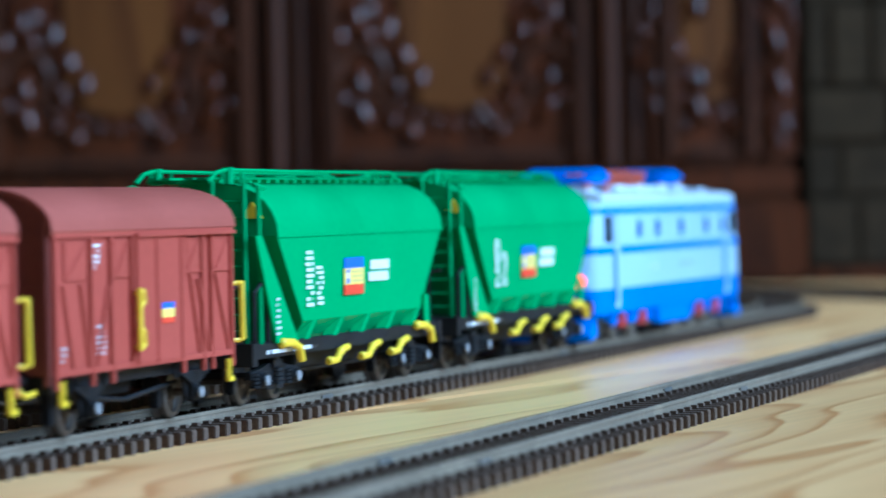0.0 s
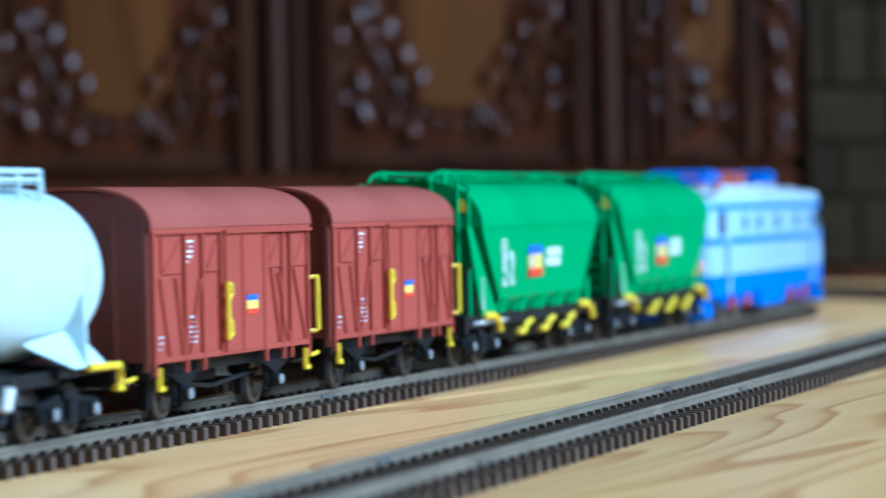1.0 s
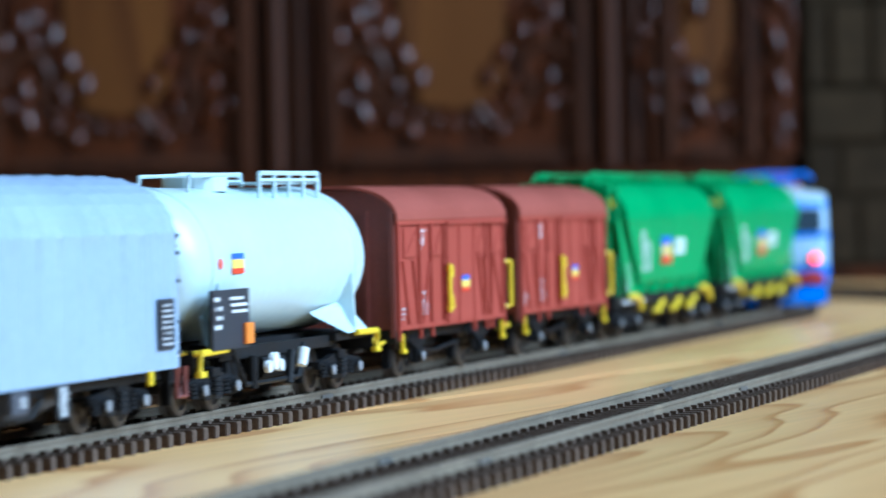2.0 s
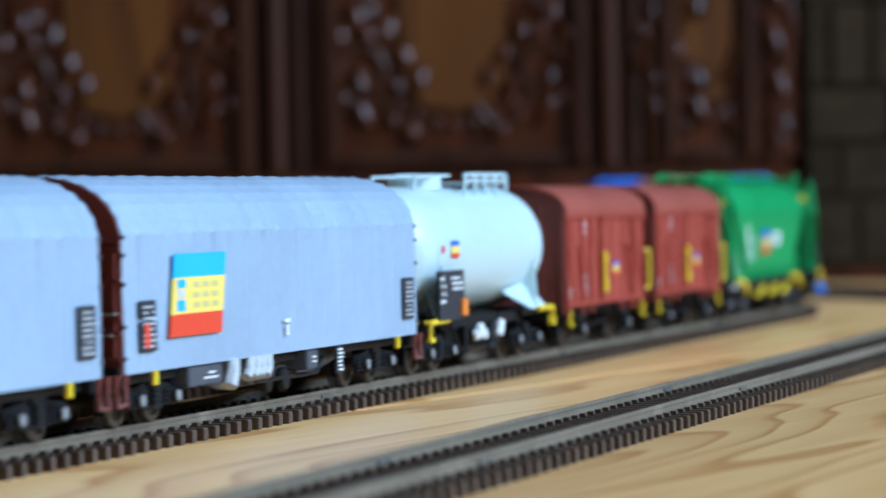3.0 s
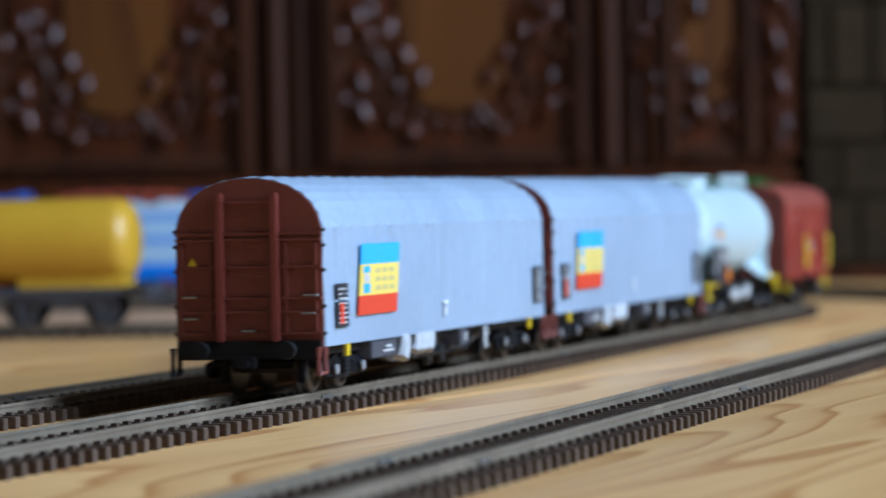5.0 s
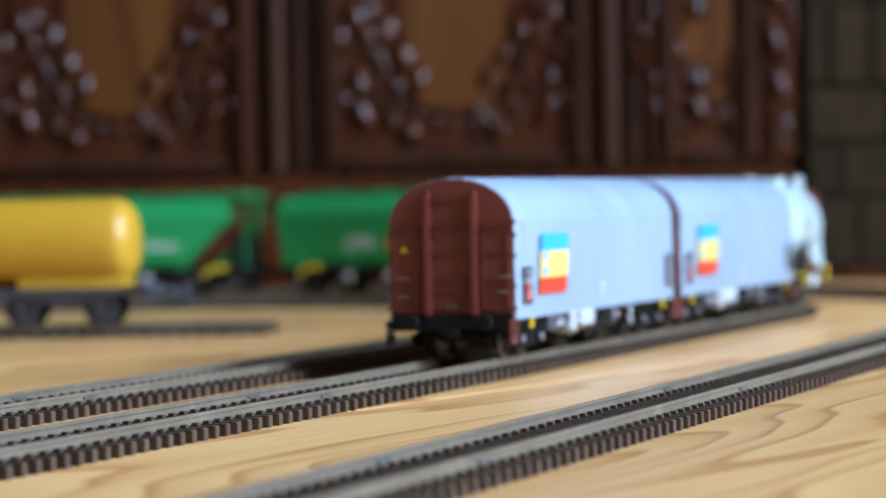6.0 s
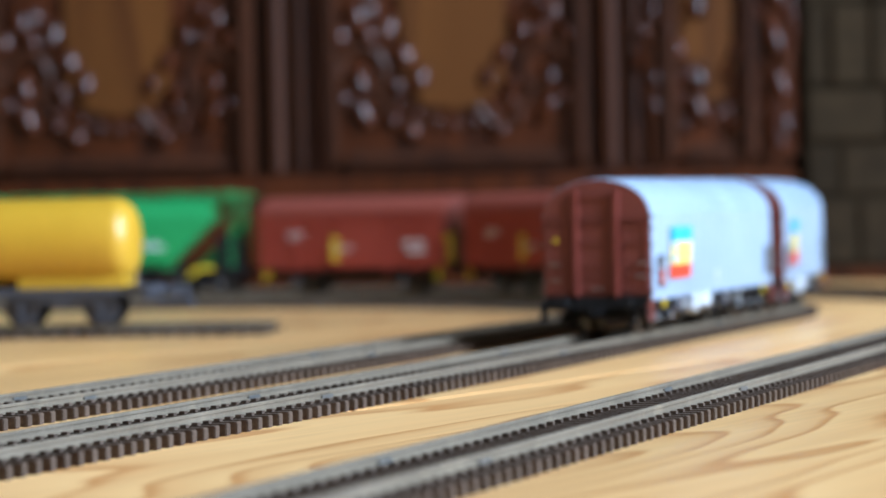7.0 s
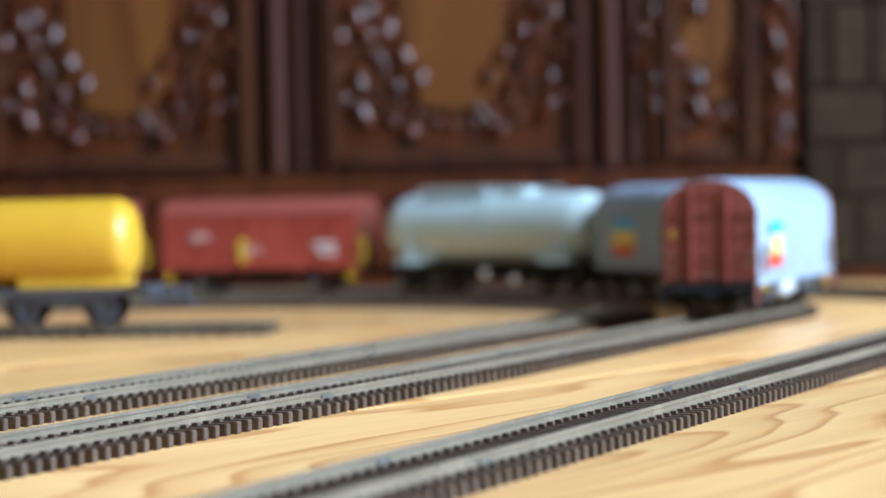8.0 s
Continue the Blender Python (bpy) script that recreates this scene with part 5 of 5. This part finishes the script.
def carved_door(cab, y0, y1, z0, z1, narrow=False):
    """A framed door: stiles, rails, moulding, amber panel and applied carving."""
    yc, w = (y0 + y1) / 2, (y1 - y0)
    bm = B()
    box(bm, CX + 0.006, CX + 0.024, y0, y1, z0, z1, 0.001)
    door = cab_part("door", bm, CARVED, cab, "dark varnished carved cabinet door")
    # moulding round the panel
    for n_, (a, b, c, d) in enumerate(((y0, y0 + 0.010, z0, z1), (y1 - 0.010, y1, z0, z1), (y0 + 0.0105, y1 - 0.0105, z0, z0 + 0.010), (y0 + 0.0105, y1 - 0.0105, z1 - 0.010, z1))):
        bm = B()
        box(bm, CX - 0.006, CX + 0.006, a, b, c, d, 0.0045)
        cab_part("moulding", bm, STILEWOOD, door, smooth=True)
    bm = B()
    pw = 0.025 if not narrow else 0.012
    prism(bm, [(yc - pw * 1.1, z0 + 0.05), (yc - pw * 0.7, z0 + 0.036), (yc, z0 + 0.032), (yc + pw * 0.7, z0 + 0.036), (yc + pw * 1.1, z0 + 0.05), (yc + pw * 1.4, z0 + 0.30), (yc - pw * 1.4, z0 + 0.30)], CX + 0.002, CX + 0.0065)
    cab_part("panel", bm, PANELWOOD, door, "amber varnished inner panel")
    for side in (-1, 1):
        for zz, up in ((z0 + 0.0, 1), (z1 - 0.0, -1)):
            lobes, rib = motif(side, zz, up)
            k = 0.55 if narrow else 1.0
            for bm in lobes + [rib]:
                bmesh.ops.transform(bm, matrix=Matrix.Translation((CX + 0.004, yc, 0)) @ Matrix.Diagonal((1, k, 1, 1)), verts=bm.verts)
            for bm in lobes:
                cab_part("carved_leaf", bm, CARVED, door, smooth=True)
            cab_part("carved_scroll", rib, STILEWOOD, door, smooth=True)
    if narrow:
        for z, lean, yaw in ((0.031, -18, 38), (0.048, 5, 36), (0.088, 12, 36)):
            bm = B()
            lobe(bm, yc + 0.0045, z0 + z, 0.0058, 0.0100, lean, CX + 0.002, yaw)
            cab_part("carved_leaf", bm, CARVED, door, smooth=True)
    # a string of beads under the panel
    for k in range(7):
        a = -1 + 2 * k / 6
        bm = B()
        ball(bm, (CX + 0.004, yc + a * pw * 1.25, z0 + 0.024 + 0.012 * a * a), 0.0036, (0.6, 1, 1), 10, 7)
        cab_part("carved_bead", bm, CARVED, door, smooth=True)
    return door


def cabinet():
    cab = thing("carved_cabinet", "dark glossy carved wooden cabinet with garlands on its doors", "cabinet")
    cab.matrix_world = ROOM
    yr, yl = -0.194, 1.10
    bm = B()
    box(bm, CX + 0.026, CX + 0.45, yr, yl, 0.045, 0.98, 0.004)
    cab_part("carcass", bm, CARVED, cab)
    bm = B()
    box(bm, CX - 0.004, CX + 0.44, yr - 0.004, yl, 0.0, 0.046, 0.004)
    cab_part("plinth", bm, CARVED, cab, "dark reddish plinth")
    bm = B()
    box(bm, CX + 0.0, CX + 0.026, yr, yl, 0.047, 0.0645, 0.003)
    cab_part("bottom_rail", bm, CARVED, cab, "reddish-brown bottom rail", smooth=True)
    bm = B()
    box(bm, CX - 0.03, CX + 0.46, yr - 0.02, yl, 0.98, 1.01, 0.008)
    cab_part("top", bm, CARVED, cab)
    # doors (centre and width) and the turned stiles between them
    for y, w, nar in ((-0.008, 0.146, False), (0.175, 0.146, False), (0.358, 0.146, False), (0.541, 0.146, False), (0.724, 0.146, False), (0.907, 0.146, False), (-0.146, 0.054, True)):
        carved_door(cab, y - w / 2, y + w / 2, 0.066, 0.94, nar)
    for y in (-0.0985, 0.0835, 0.2665, 0.4495, 0.6325, 0.8155):
        for dy, r in ((0.0058, 0.0062), (-0.0075, 0.0035)):
            bm = B()
            rod(bm, (CX + 0.006, y + dy, 0.066), (CX + 0.006, y + dy, 0.95), r, 14)
            cab_part("stile_reed", bm, STILEWOOD, cab, "reeded upright between the doors", smooth=True)
        # bevelled fillets beside the reeds
        for dy in (-0.0205, 0.0175):
            bm = B()
            r0 = [(CX + 0.012, y + dy), (CX + 0.001, y + dy), (CX - 0.002, y + dy + 0.002), (CX + 0.004, y + dy + 0.007), (CX + 0.012, y + dy + 0.007)][::-1]
            r0 = [(a, 2 * (y + dy + 0.0035) - b) for a, b in r0]
            lo, hi = [bm.verts.new((a, b, 0.066)) for a, b in r0], [bm.verts.new((a, b, 0.95)) for a, b in r0]
            for k in range(5):
                bm.faces.new((lo[k], lo[(k + 1) % 5], hi[(k + 1) % 5], hi[k]))
            bm.faces.new(lo), bm.faces.new(hi)
            cab_part("stile_fillet", bm, STILEWOOD, cab)
    # scrolled corner post
    bm = B()
    box(bm, CX - 0.002, CX + 0.026, yr, -0.1745, 0.066, 0.97, 0.003)
    post = cab_part("corner_post", bm, CARVED, cab, "scrolled corner post")
    for k in range(9):
        z = 0.075 + k * 0.1
        bm = B()
        scroll(bm, [(-0.187 + 0.005 * math.sin(i * 0.5 + 0.6), z + i * 0.008) for i in range(11)], 0.0045, 0.0028, CX - 0.003)
        cab_part("carved_scroll", bm, CARVED, post, smooth=True)
        for dz, dy, r in ((0.012, -0.002, 0.008), (0.034, 0.001, 0.012), (0.058, 0.003, 0.012), (0.082, 0.002, 0.008)):
            bm = B()
            lobe(bm, -0.186 + dy, z + dz, 0.0045, r, -6, CX - 0.004, 40, 0.0040)
            cab_part("carved_leaf", bm, CARVED, post, smooth=True)
    return cab


cabinet()


def stone_wall():
    """Uneven khaki stone blocks on the breast beside the cabinet."""
    wall = bpy.data.objects["wall_stone"]
    rr = random.Random(9)
    z = 0.008
    while z < 0.34:
        h = rr.choice((0.030, 0.038, 0.046))
        y = -0.62 + rr.uniform(0, 0.02)
        while y < -0.20:
            w = min(rr.uniform(0.022, 0.055), -0.1995 - y)
            if w > 0.006:
                bm = B()
                d = rr.uniform(0.002, 0.005)
                box(bm, STONEX - d, STONEX + 0.003, y + 0.0009, y + w - 0.0009, z + 0.0009, z + h - 0.0009, 0.0016)
                part("stone", bm, STONE, wall, unit=1.0)
            y += max(w, 0.006)
        z += h
    bm = B()
    box(bm, STONEX - 0.009, STONEX, -0.80, -0.199, 0.0, 0.0075, 0.002)
    sk = part("baseboard", bm, CARVED, unit=1.0)
    sk.matrix_world = ROOM
    tagged(sk, "low dark wooden baseboard under the stone", "baseboard", kind="structure")


stone_wall()


def car_pose(s, a):
    """A wagon whose pivots stand at s - a and s + a on the line."""
    x0, y0, _ = MAIN(s - a)
    x1, y1, _ = MAIN(s + a)
    return pose((x0 + x1) / 2, (y0 + y1) / 2, RZ, 0, 0, math.degrees(math.atan2(y1 - y0, x1 - x0)))


def motions():
    steps = [0.2 * k for k in range(41)]
    where = {}
    for car, s0, a in TRAIN:
        where[car.name] = s0
        walk(car, [(t, car_pose(s0 + SPEED * t, a)) for t in steps])
    pivot = {car.name: a for car, s0, a in TRAIN}
    for car, bo, x in BOGIES:
        rows = []
        for t in steps:
            s = where[car.name] + SPEED * t
            m = car_pose(s, pivot[car.name])
            turn = MAIN(s + x)[2] - math.atan2(m[1][0], m[0][0])
            rows.append((t, pose(x, 0, 0, 0, 0, math.degrees(turn))))
        walk(bo, rows)
    for ob, x, z, r in SPIN:
        walk(ob, [(k / 30, pose(x, 0, z, 0, math.degrees(SPEED * k / 30 / r), 0)) for k in range(241)])


motions()
